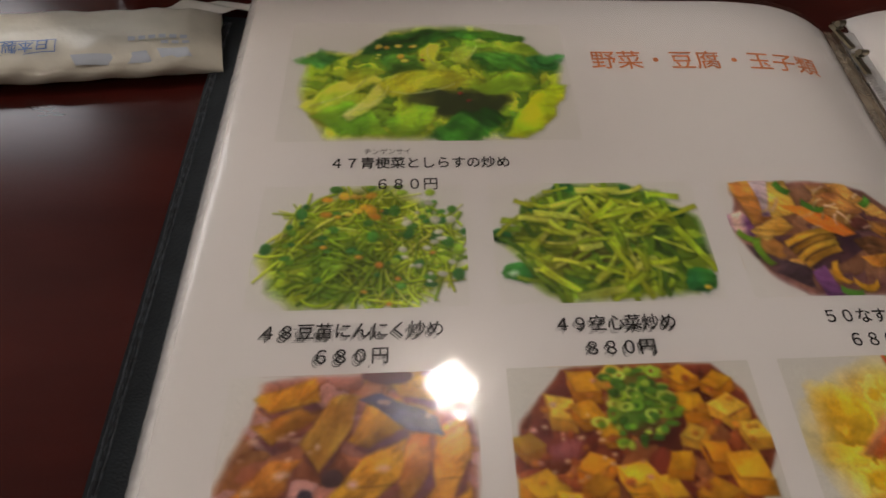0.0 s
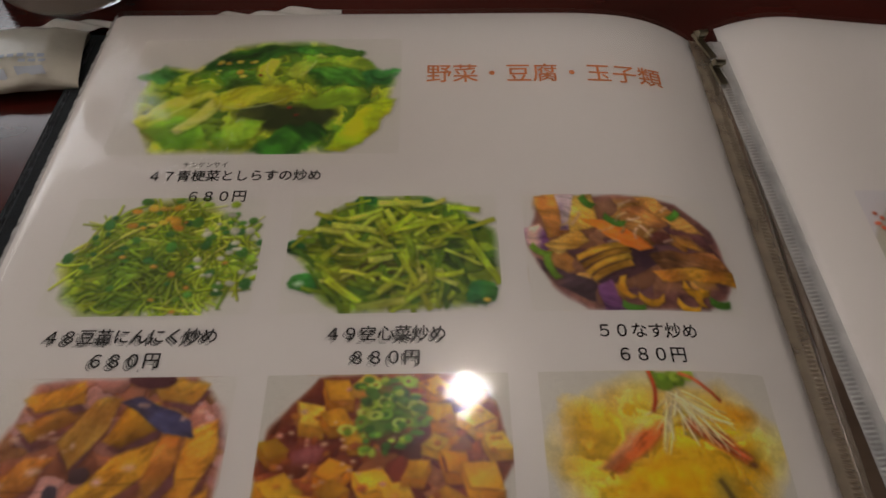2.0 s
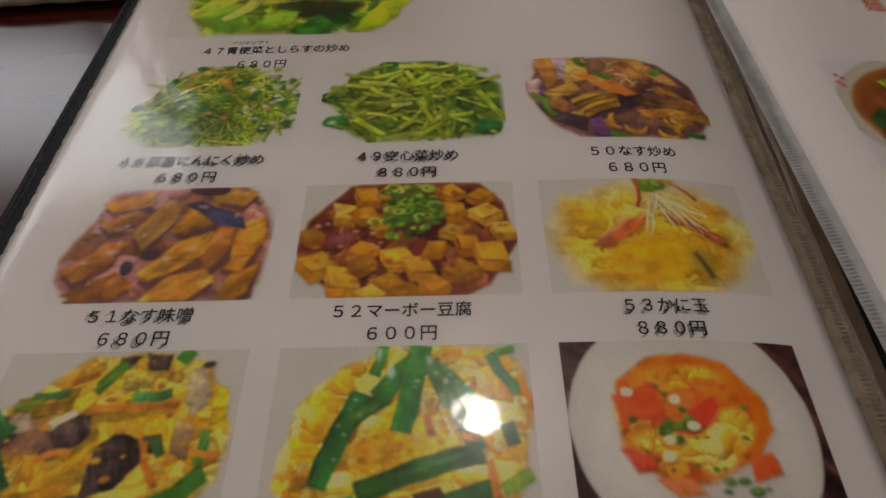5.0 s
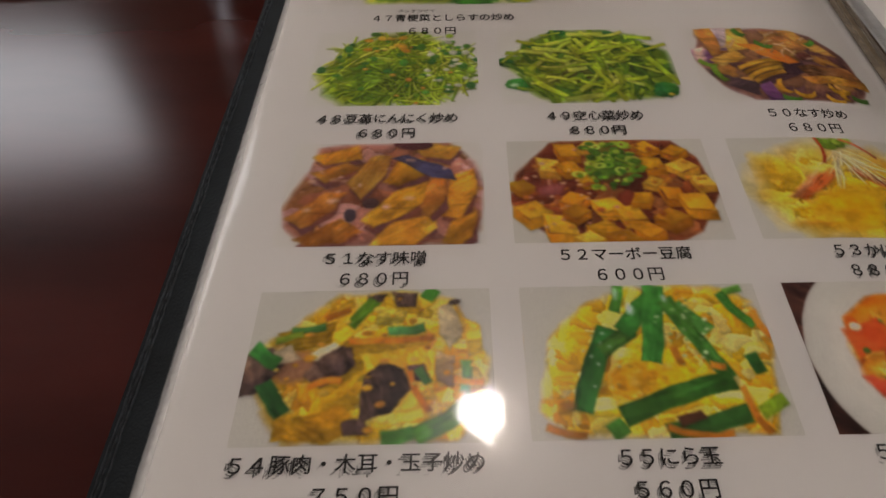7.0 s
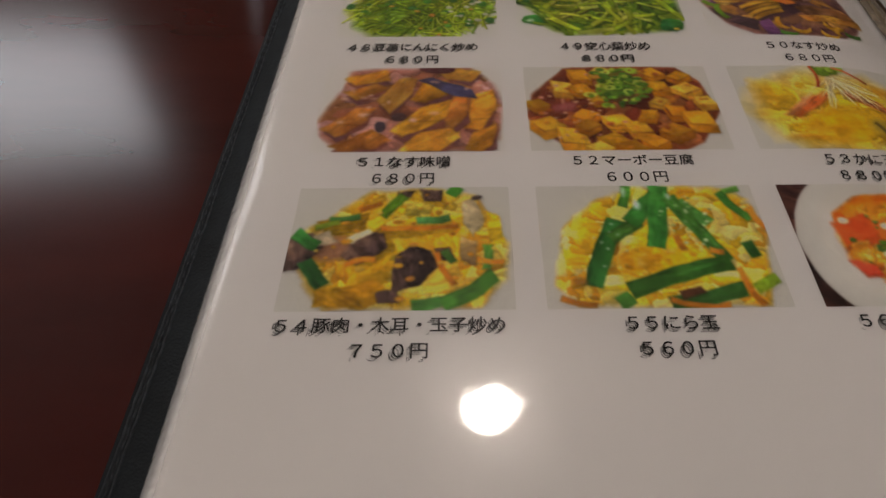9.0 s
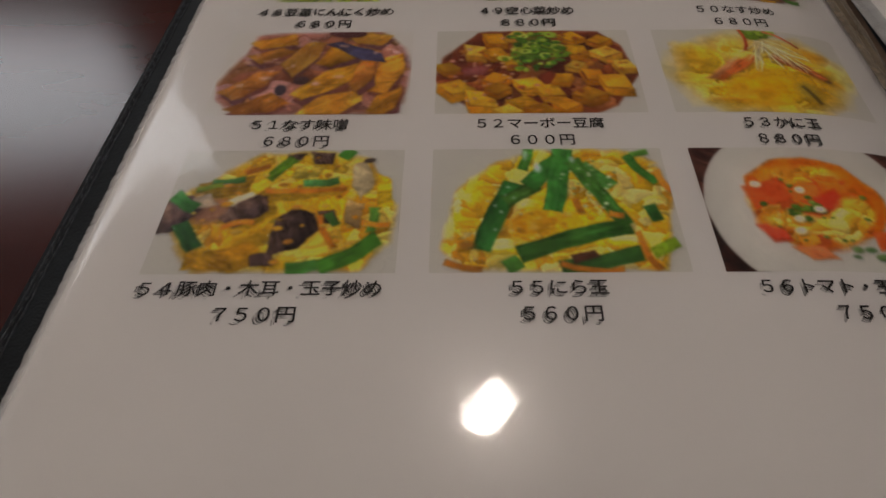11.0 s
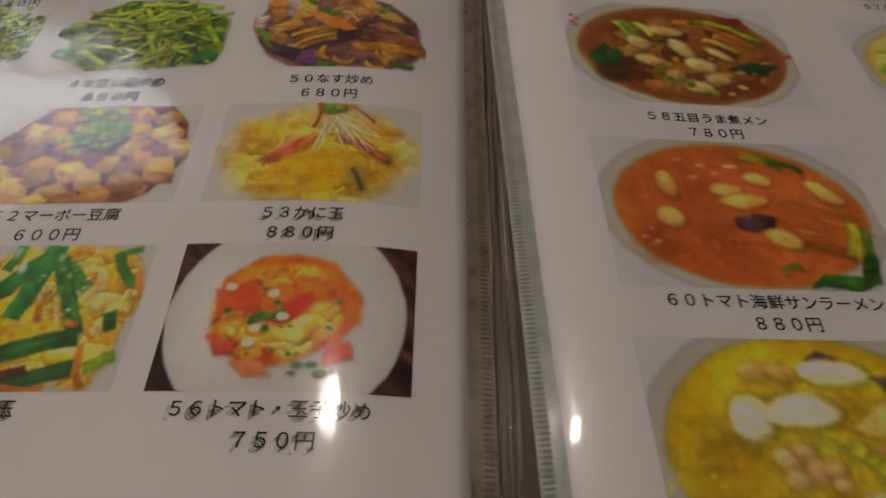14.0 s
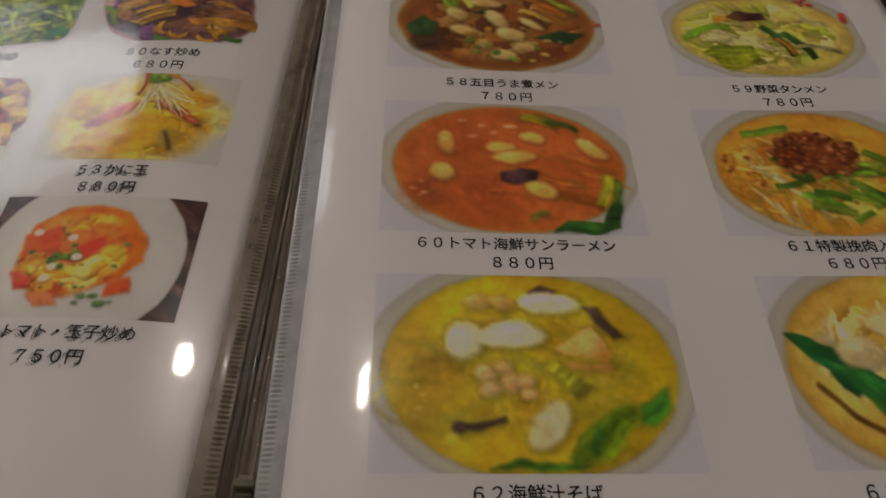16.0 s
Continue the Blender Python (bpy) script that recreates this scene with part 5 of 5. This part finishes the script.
def noodle_bowl(p, soup, edge, cx=0.5, cy=0.5, rx=0.52, ry=0.56):
    w, h = p.w, p.h
    p.disc(w * cx, h * cy, w * rx * 1.02, h * ry * 1.02, (136, 133, 122), soft=1.0, vary=0.02, edge=(122, 119, 110), rim=0.05)
    p.disc(w * cx, h * (cy + 0.02), w * rx * 0.97, h * ry * 0.97, (146, 143, 130), soft=2.5, vary=0.02)
    p.disc(w * cx, h * (cy + 0.005), w * rx * 0.93, h * ry * 0.92, (128, 122, 104), soft=1.5, vary=0.02)
    p.disc(w * cx, h * (cy + 0.01), w * rx * 0.9, h * ry * 0.88, soup, soft=1.0, vary=0.07, edge=edge, rim=0.12)


def lump(p, x, y, rx, ry, t, col, soft=1.8, **kw):
    """A smooth piece that lies half in the soup."""
    c, s = math.cos(radians(t)), math.sin(radians(t))
    pts = [(x + (a * c - b * s) / p.w, y + (a * s + b * c) / p.h) for a, b in ((rx * math.cos(k * math.tau / 12), ry * math.sin(k * math.tau / 12)) for k in range(12))]
    col = np.array(col, float)
    p.poly(pts, col, col * np.array([0.94, 0.9, 0.82]), rag=0.8, soft=soft, shadow=0.3, lit=0.42, tex=0.05, rim=0.22, **kw)
    p.poly(ell(x - 0.15 * rx / p.w, y - 0.3 * ry / p.h, 0.45 * rx / p.w, 0.3 * ry / p.h, 9), np.minimum(col * 1.1, 212), rag=0.6, soft=2.2, shadow=0, lit=0, rim=0)


def seafood(p, spots, col=(196, 178, 124)):
    for x, y, rx, ry, t in spots:
        lump(p, x, y, rx * 1.12, ry * 1.15, t, np.array(col) * U(0.92, 1.03))


def soup_brown(p):
    noodle_bowl(p, (110, 60, 28), (134, 84, 32))
    p.curds(ell(0.5, 0.54, 0.4, 0.38), [(112, 62, 26), (132, 84, 32), (92, 48, 24), (146, 100, 48)], 60, 4, 0.25, 5)
    p.poly(ell(0.18, 0.7, 0.1, 0.14), (52, 34, 24), (70, 44, 26), rag=2, soft=3, shadow=0)
    for x0, y0, x1, y1, wd, c in ((0.5, 0.18, 0.84, 0.44, 4.4, (176, 100, 30)), (0.58, 0.16, 0.88, 0.38, 4, (126, 136, 36)), (0.24, 0.2, 0.3, 0.42, 6.4, (112, 140, 34)), (0.32, 0.2, 0.38, 0.36, 4, (150, 164, 56)), (0.6, 0.36, 0.76, 0.5, 4, (176, 142, 62))):
        p.stick(x0, y0, x1, y1, wd, c, bend=-0.15, streak=0.15, rag=0.9, shadow=0.3, soft=1.2)
    for pts in ([(0.08, 0.56), (0.16, 0.46), (0.24, 0.54), (0.2, 0.68), (0.1, 0.66)], [(0.66, 0.66), (0.8, 0.56), (0.9, 0.6), (0.84, 0.7)], [(0.4, 0.38), (0.46, 0.34), (0.48, 0.42)]):
        p.poly(pts, (38, 68, 28), (28, 50, 26), rag=1.4, tex=0.2, soft=1)
    seafood(p, ((0.46, 0.28, 6.5, 3.0, 8), (0.32, 0.42, 5, 3.6, 30), (0.5, 0.46, 3.6, 6, -35), (0.36, 0.6, 6.5, 3.2, 15), (0.56, 0.62, 5.5, 3.8, 20), (0.62, 0.76, 4.6, 3.2, -10), (0.52, 0.84, 5, 3.2, 0), (0.66, 0.5, 5.6, 2.4, 35), (0.44, 0.74, 3.4, 2.6, 20)), (180, 154, 100))
    p.poly([(0.7, 0.06), (0.82, 0.1), (0.86, 0.2), (0.76, 0.16)], (126, 40, 28), rag=1.2, tex=0.2)
    bits(p, 22, 0.6, 0.72, 0.28, 0.2, [(150, 110, 40), (96, 116, 36), (160, 124, 60)], 0.8, 2.2, rag=0.8, soft=0.9)
    bits(p, 4, 0.05, 0.2, 0.02, 0.08, [(170, 64, 44)], 0.7, 1.3, rag=0.5)
    bits(p, 3, 0.97, 0.5, 0.015, 0.06, [(170, 64, 44)], 0.7, 1.2, rag=0.5)


def soup_orange(p):
    noodle_bowl(p, (156, 80, 36), (160, 94, 32))
    p.poly(ell(0.3, 0.72, 0.26, 0.2), (148, 72, 36), (154, 80, 36), rag=3, soft=8, shadow=0, lit=0, rim=0)
    for k in range(16):
        x, y = heap(1, 1, 0.66, 0.64, 0.22, 0.24)
        p.stick(x - U(0.08, 0.14), y - U(0.02, 0.1), x + U(0.08, 0.14), y + U(0.02, 0.1), U(1.4, 3), pick([(176, 104, 34), (160, 78, 28), (182, 116, 48)]), bend=U(-0.2, 0.2), soft=2.2, shadow=0.08, rag=1)
    for x, y in ((0.4, 0.2), (0.46, 0.24), (0.52, 0.2), (0.36, 0.28), (0.32, 0.14)):
        p.poly(ell(x, y, U(0.02, 0.05), 0.022, 8, U(0, 6)), (206, 150, 116), rag=1, soft=1.4, shadow=0)
    for x0, y0, x1, y1, wd, c in ((0.56, 0.1, 0.72, 0.18, 4.6, (158, 146, 28)), (0.66, 0.14, 0.8, 0.24, 3, (70, 104, 30)), (0.88, 0.56, 0.84, 0.8, 5, (146, 140, 34)), (0.92, 0.6, 0.86, 0.92, 3.4, (80, 110, 34)), (0.56, 0.9, 0.64, 0.86, 3, (96, 104, 30))):
        p.stick(x0, y0, x1, y1, wd, c, bend=-0.1, streak=0.15, rag=0.9, soft=1.2, shadow=0.25)
    p.poly([(0.64, 0.98), (0.7, 0.9), (0.84, 0.9), (0.88, 0.76), (0.92, 0.8), (0.9, 0.94), (0.8, 1.0)], (60, 98, 34), (40, 78, 30), rag=1.2, tex=0.15, streak=0.15)
    seafood(p, ((0.25, 0.34, 3.2, 4.8, -10), (0.23, 0.57, 4.0, 4.0, 0), (0.47, 0.36, 5, 2.8, 0), (0.52, 0.44, 7, 3.0, -4), (0.6, 0.28, 4.4, 2.8, 10), (0.84, 0.36, 3.0, 6, -50), (0.62, 0.68, 5.4, 3.6, 20)), (200, 160, 84))
    p.poly([(0.46, 0.56), (0.54, 0.52), (0.62, 0.54), (0.6, 0.62), (0.52, 0.66), (0.46, 0.62)], (52, 32, 36), (76, 50, 52), rag=0.9, soft=1.0, tex=0.2)
    bits(p, 10, 0.13, 0.74, 0.06, 0.12, [(190, 128, 90)], 0.3, 1.0, rag=0.6, shadow=0, soft=1)


def soup_yellow(p):
    noodle_bowl(p, (166, 138, 26), (152, 126, 24), rx=0.53, ry=0.6)
    p.poly(ell(0.5, 0.5, 0.4, 0.44), (168, 144, 34), (160, 132, 28), rag=4, soft=10, shadow=0, lit=0, rim=0)
    for k in range(40):
        x, y = heap(1, 1, 0.48, 0.55, 0.38, 0.4)
        p.stick(x - U(0.08, 0.16), y + U(-0.08, 0.1), x + U(0.08, 0.16), y - U(-0.08, 0.1), U(2, 4.5), pick([(172, 148, 34), (158, 130, 24), (176, 154, 48)]), bend=U(-0.25, 0.25), soft=3, shadow=0.05, rag=1.4, lit=0.1)
    for pts, c in (([(0.58, 0.94), (0.66, 0.78), (0.82, 0.66), (0.84, 0.76), (0.72, 0.92), (0.62, 1.0)], (112, 138, 22)), ([(0.34, 0.98), (0.44, 0.94), (0.66, 0.96), (0.6, 1.0), (0.36, 1.0)], (46, 92, 24)), ([(0.82, 0.68), (0.92, 0.6), (0.92, 0.7), (0.86, 0.8), (0.82, 0.78)], (52, 98, 26)), ([(0.62, 0.9), (0.68, 0.78), (0.72, 0.8), (0.66, 0.94)], (48, 92, 26)), ([(0.52, 0.48), (0.58, 0.46), (0.7, 0.6), (0.64, 0.66)], (170, 160, 38))):
        p.poly(pts, c, np.array(c) * 0.85, rag=1.4, streak=0.16, turn=-40, soft=1.3, shadow=0.25)
    for pts in ([(0.5, 0.1), (0.56, 0.04), (0.62, 0.08), (0.6, 0.14), (0.52, 0.14)], [(0.68, 0.18), (0.74, 0.16), (0.78, 0.26), (0.82, 0.34), (0.78, 0.36), (0.72, 0.26)]):
        p.poly(pts, (66, 48, 42), (84, 62, 50), rag=0.9, soft=1.1, tex=0.2)
    p.poly([(0.58, 0.4), (0.7, 0.28), (0.78, 0.42), (0.76, 0.5), (0.62, 0.46)], (188, 148, 88), (172, 124, 54), rag=1.0, soft=1.2, lit=0.2)
    p.poly([(0.6, 0.46), (0.78, 0.48), (0.76, 0.54), (0.62, 0.52)], (150, 106, 50), rag=0.9, soft=1.5, shadow=0.1)
    seafood(p, ((0.34, 0.16, 4.4, 2.8, 0), (0.42, 0.16, 4, 2.6, 20)), (188, 150, 84))
    seafood(p, ((0.58, 0.16, 8.2, 3.8, 5), (0.29, 0.37, 5.4, 5.4, 10), (0.45, 0.34, 9, 4.2, -3), (0.54, 0.78, 7.5, 4.2, -50)), (192, 188, 152))
    for x, y, r in ((0.36, 0.54, 4), (0.41, 0.52, 3.4), (0.43, 0.59, 4), (0.37, 0.62, 3.6), (0.48, 0.58, 3), (0.49, 0.64, 3)):
        lump(p, x, y, r, r * 0.8, U(-40, 40), (186, 150, 104))
    p.stick(0.26, 0.8, 0.42, 0.76, 2.6, (58, 44, 44), bend=0.06, rag=0.9, soft=1.2)
    p.poly(ell(0.27, 0.8, 0.03, 0.04, 8), (70, 52, 46), rag=0.9, soft=1.2)
    bits(p, 8, 0.14, 0.7, 0.04, 0.1, [(186, 166, 60)], 0.4, 1.1, rag=0.5, shadow=0, soft=1)


def soup_pale(p):
    noodle_bowl(p, (164, 146, 76), (152, 132, 62), ry=0.54)
    p.curds(ell(0.48, 0.52, 0.4, 0.4), [(172, 154, 84), (160, 150, 62), (184, 170, 112), (140, 140, 50)], 60, 4, 0.22, 4)
    sticks(p, 30, 0.5, 0.5, 0.36, 0.34, [(182, 168, 120), (176, 156, 84), (150, 152, 60)], 5, 14, 0.8, 2.2, 0.2, 0.5, shadow=0.18)
    for x0, y0, x1, y1, wd, c in ((0.08, 0.58, 0.34, 0.42, 3.4, (96, 134, 34)), (0.28, 0.36, 0.4, 0.3, 2.6, (186, 112, 36)), (0.5, 0.42, 0.62, 0.76, 3, (48, 82, 34)), (0.6, 0.5, 0.72, 0.8, 3, (56, 92, 36)), (0.56, 0.56, 0.62, 0.74, 2, (186, 110, 36)), (0.72, 0.4, 0.86, 0.56, 2.6, (140, 150, 46)), (0.66, 0.66, 0.86, 0.72, 2, (176, 166, 110))):
        p.stick(x0, y0, x1, y1, wd, c, bend=-0.1, streak=0.15, shadow=0.3, rag=0.7)
    p.poly([(0.34, 0.3), (0.4, 0.24), (0.54, 0.26), (0.56, 0.36), (0.42, 0.36)], (66, 36, 32), (92, 56, 46), rag=1, tex=0.2)
    p.poly([(0.14, 0.74), (0.26, 0.64), (0.42, 0.66), (0.42, 0.84), (0.28, 0.92)], (156, 160, 36), (136, 146, 30), rag=1.6, streak=0.15)
    lump(p, 0.26, 0.56, 6, 3, -5, (178, 160, 112))
    lump(p, 0.66, 0.3, 7, 4, 10, (180, 160, 84))
    bits(p, 6, 0.78, 0.12, 0.05, 0.06, [(166, 50, 40)], 0.9, 2.0, rag=0.7)
    bits(p, 4, 0.96, 0.34, 0.02, 0.08, [(166, 60, 44)], 0.9, 1.8, rag=0.7)


def soup_mince(p):
    noodle_bowl(p, (172, 128, 46), (160, 106, 34))
    p.curds(ell(0.48, 0.56, 0.4, 0.38), [(176, 132, 48), (188, 150, 72), (164, 112, 36)], 50, 4, 0.2, 4)
    sticks(p, 46, 0.34, 0.62, 0.24, 0.28, [(194, 160, 90), (182, 136, 52), (196, 174, 124)], 8, 20, 0.7, 1.4, 0.9, 0.5, shadow=0.2)
    sticks(p, 26, 0.62, 0.66, 0.28, 0.24, [(96, 130, 34), (72, 108, 28), (130, 148, 46), (176, 160, 70)], 7, 16, 1.6, 3, 0.1, 0.5, shadow=0.35, streak=0.15)
    for x0, y0, x1, y1 in ((0.2, 0.22, 0.42, 0.16), (0.3, 0.4, 0.42, 0.56), (0.72, 0.36, 0.9, 0.5)):
        p.stick(x0, y0, x1, y1, 2.6, (96, 132, 36), streak=0.15)
    p.poly(ell(0.5, 0.38, 0.2, 0.18), (96, 44, 24), (120, 62, 32), rag=2.2, soft=2.5, shadow=0.3)
    bits(p, 150, 0.5, 0.38, 0.2, 0.19, [(118, 56, 28), (140, 76, 40), (88, 38, 22), (156, 94, 56)], 0.7, 1.7, rag=0.5, shadow=0.25)
    bits(p, 14, 0.16, 0.5, 0.1, 0.16, [(140, 70, 36)], 0.5, 1.2, rag=0.4)


def soup_greens(p):
    noodle_bowl(p, (172, 142, 66), (150, 112, 42), rx=0.54, ry=0.6)
    p.curds(ell(0.5, 0.46, 0.38, 0.36), [(180, 154, 96), (174, 130, 52), (190, 172, 130)], 60, 4, 0.25, 4)
    sticks(p, 24, 0.52, 0.4, 0.3, 0.26, [(190, 168, 110), (182, 140, 60)], 6, 14, 1, 2, 0.5, 0.6, shadow=0.2)
    for pts, c in (([(0.04, 0.32), (0.14, 0.34), (0.3, 0.58), (0.24, 0.66), (0.1, 0.46)], (30, 82, 36)), ([(0.16, 0.5), (0.3, 0.54), (0.58, 0.78), (0.6, 0.92), (0.4, 0.88)], (36, 88, 36)), ([(0.26, 0.66), (0.5, 0.82), (0.72, 0.94), (0.6, 0.98), (0.36, 0.88)], (80, 124, 40)), ([(0.42, 0.46), (0.56, 0.5), (0.6, 0.66), (0.46, 0.6)], (122, 62, 36))):
        p.poly(pts, c, np.array(c) * 0.8, rag=1.4, streak=0.18, turn=40, shadow=0.3)
    p.stick(0.1, 0.6, 0.6, 0.97, 1.6, (90, 58, 24), bend=0.12)
    seafood(p, ((0.3, 0.44, 7, 5, 0), (0.45, 0.28, 7, 4, 0)), (184, 166, 128))


def soup_red(p):
    noodle_bowl(p, (140, 58, 24), (124, 48, 20))
    p.curds(ell(0.5, 0.5, 0.4, 0.4), [(150, 72, 30), (166, 100, 44), (116, 44, 22)], 60, 3, 0.3, 4)
    sticks(p, 24, 0.5, 0.6, 0.34, 0.26, [(176, 112, 48), (150, 70, 30)], 5, 12, 1, 2.4, 0.2, 0.5)
    seafood(p, ((0.4, 0.4, 6, 4, 0), (0.6, 0.5, 6, 4, 30)), (184, 130, 76))
    p.disc(0, p.h, 5, 6, (60, 56, 54), soft=1)


COLS = ((-0.0485, 55.6), (0.0144, 58.9), (0.0807, 58.3))
ROWS_Y = ((0.1345, 37.6), (0.0803, 37.9), (0.0285, 39.6))
SMALL = [(greens_sprouts, "stir-fried pea sprouts"), (greens_stems, "stir-fried water spinach"), (eggplant_stir, "stir-fried eggplant"), (eggplant_miso, "eggplant in miso sauce"), (mapo, "tofu in red sauce"),
         (crab_omelette, "crab omelette"), (pork_egg, "pork, egg and wood ear"), (leek_egg, "egg with green leek"), (tomato_egg, "tomato and egg on a white plate")]
for k, (draw, what) in enumerate(SMALL):
    (x0, w), (y1, h) = COLS[k % 3], ROWS_Y[k // 3]
    p = Print(w, h, 0.22, (62, 34, 28) if draw is tomato_egg else GREY)
    if draw in (eggplant_stir, eggplant_miso, greens_sprouts, greens_stems):
        p.c[:] = (154, 152, 148)
    draw(p)
    p.done("dish_photo", left_page, x0, y1, page_l, "printed colour photo of " + what, 0.12)
p = Print(92.5, 51, 0.24, (152, 150, 146))
bok_choy(p)
p.done("dish_photo", left_page, -0.048, 0.2015, page_l, "printed colour photo of stir-fried bok choy", 0.2)
for draw, what, u0, v1, w, h in ((soup_brown, "brown noodle soup with seafood", 0.0258, 0.1400, 79, 52.5), (soup_orange, "orange tomato noodle soup", 0.0258, 0.0712, 79, 52.5), (soup_yellow, "yellow seafood noodle soup", 0.0258, 0.0045, 80.5, 53.5),
                                 (soup_red, "red noodle soup", 0.1285, 0.2000, 74, 49.5), (soup_pale, "vegetable noodle soup", 0.1285, 0.1360, 74, 48.5), (soup_mince, "noodle soup with minced meat", 0.1285, 0.0712, 74, 52.0), (soup_greens, "noodle soup with green leaves", 0.1320, 0.0055, 74, 54)):
    p = Print(w, h, 0.28, (149, 147, 149))
    draw(p)
    p.done("dish_photo", right_page, u0, v1, page_r, "printed colour photo of " + what, 0.12)

# ---- things beside the binder ----
TURN = math.radians(8.0)
TX, TY = -0.1, 0.1958  # middle of the rolled towel


def towel_half(a):
    """Half the thickness of the roll, which is pressed flat at its end."""
    return 0.0048 * (0.28 + 0.72 * np.clip((0.036 - a) / 0.012, 0, 1) ** 0.7)


def towel_top(a, b, h=0.0):
    """The upper side of the rolled towel: a runs along it, b across it."""
    q = np.clip(np.abs(b) / 0.0145, 0, 1)
    z = towel_half(a) * (1 + np.sqrt(1 - q ** 2.6)) + 0.0003 * np.sin(a * 190 + b * 260) + 0.0002 * np.sin(a * 410 - b * 330)
    return np.stack([TX + a * math.cos(TURN) - b * math.sin(TURN), TY + a * math.sin(TURN) + b * math.cos(TURN), z + h], -1)


towel = tagged(new("towel_roll"), "rolled wet towel in a white plastic wrapper with blue print", "towel")
nl, na = 150, 36
a, an = np.meshgrid(np.linspace(-0.13, 0.0335, nl), np.linspace(0, math.tau, na))
ca, sa = np.cos(an), np.sin(an)
wr = 1 + 0.03 * np.sin(a * 150 + 3 * an) * np.sin(a * 61 - an) + 0.02 * np.sin(a * 420 + 5 * an)
bb = 0.0145 * np.sign(ca) * np.abs(ca) ** 0.85 * wr
zz = towel_half(a) * (1 + np.where(sa > 0, np.abs(sa) ** 0.8 * wr, -np.abs(sa) ** 0.8)) + 0.0003
roll = put("roll", sheet("roll", np.stack([TX + a * math.cos(TURN) - bb * math.sin(TURN), TY + a * math.sin(TURN) + bb * math.cos(TURN), zz], -1)), TOWEL, towel, "", True)
# crimped film along the back and past the end of the roll
a, s = np.meshgrid(np.linspace(-0.13, 0.125, 180), np.linspace(0, 1, 16))
b0 = 0.0095 + 0.0042 * np.clip((a - 0.012) / 0.015, 0, 1)
b1 = 0.0165 + 0.0045 * np.clip((a - 0.0) / 0.03, 0, 1) + 0.0008 * np.sin(a * 70)
bb = b0 + s * (b1 - b0)
zz = 0.0062 - 0.0025 * s - 0.0012 * np.clip((a - 0.012) / 0.015, 0, 1) + 0.0016 * np.sin(a * 160 + 4 * s) * np.sin(a * 67) * s + 0.0008 * np.sin(a * 520 + s * 9)
put("film_flap", sheet("film_flap", np.stack([TX + a * math.cos(TURN) - bb * math.sin(TURN), TY + a * math.sin(TURN) + bb * math.cos(TURN), zz], -1)), FLAP, towel, "crinkled milky film edge of the wrapper", True)


def strip(name, a0, a1, b0, b1, material, lean_by=0.0):
    x, y = np.meshgrid(np.linspace(a0, a1, 24), np.linspace(b0, b1, 8))
    put(name, sheet(name, towel_top(x + lean_by * (y - b0), y, 0.0006)), material, towel, "", True)


lettering("wrapper_text", "日本製", -0.0232, -0.0055, 0.0130, towel_top, BLUE, towel, 0.001, 180)
strip("print_line", -0.0320, -0.0145, -0.0032, -0.0029, BLUE)
strip("print_line", -0.0320, -0.0145, -0.0081, -0.0078, BLUE)
strip("print_line", -0.0148, -0.0145, -0.0078, -0.0032, BLUE)
strip("print_line", -0.0320, -0.0317, -0.0078, -0.0032, BLUE)
strip("print_block", -0.0090, 0.0025, -0.0128, -0.0092, PALEBLUE, -0.4)
strip("print_block", 0.0033, 0.0130, -0.0126, -0.0090, PALEBLUE, -0.4)
strip("print_block", 0.0160, 0.0250, -0.0118, -0.0085, PALEBLUE, -0.4)
for k in range(7):
    strip("print_bar", 0.0060 + k * 0.0031, 0.0081 + k * 0.0031, -0.0046, -0.0030, PALEBLUE)
for k in range(3):
    strip("print_bar", 0.0160 + k * 0.0031, 0.0181 + k * 0.0031, -0.0068, -0.0056, PALEBLUE)

tumbler = tagged(new("drinking_glass"), "clear drinking glass with a thick base on the table", "glass")
prof = [(0.0, 0.0008), (0.024, 0.0003), (0.029, 0.0012), (0.0305, 0.004), (0.032, 0.04), (0.036, 0.11), (0.0365, 0.1112), (0.0345, 0.1112), (0.0335, 0.105), (0.0295, 0.04), (0.028, 0.013), (0.024, 0.010), (0.0, 0.0095)]
bm = bmesh.new()
rings = [[bm.verts.new((max(r, 1e-5) * math.cos(k * math.tau / 48), max(r, 1e-5) * math.sin(k * math.tau / 48), z)) for k in range(48)] for r, z in prof]
for p, q in zip(rings, rings[1:]):
    for k in range(48):
        bm.faces.new((p[k], p[(k + 1) % 48], q[(k + 1) % 48], q[k]))
bmesh.ops.remove_doubles(bm, verts=bm.verts, dist=0.00003)
part("tumbler", bm, GLASS, tumbler, "", True)
tumbler.location = (-0.085, 0.2540, 0.0002)
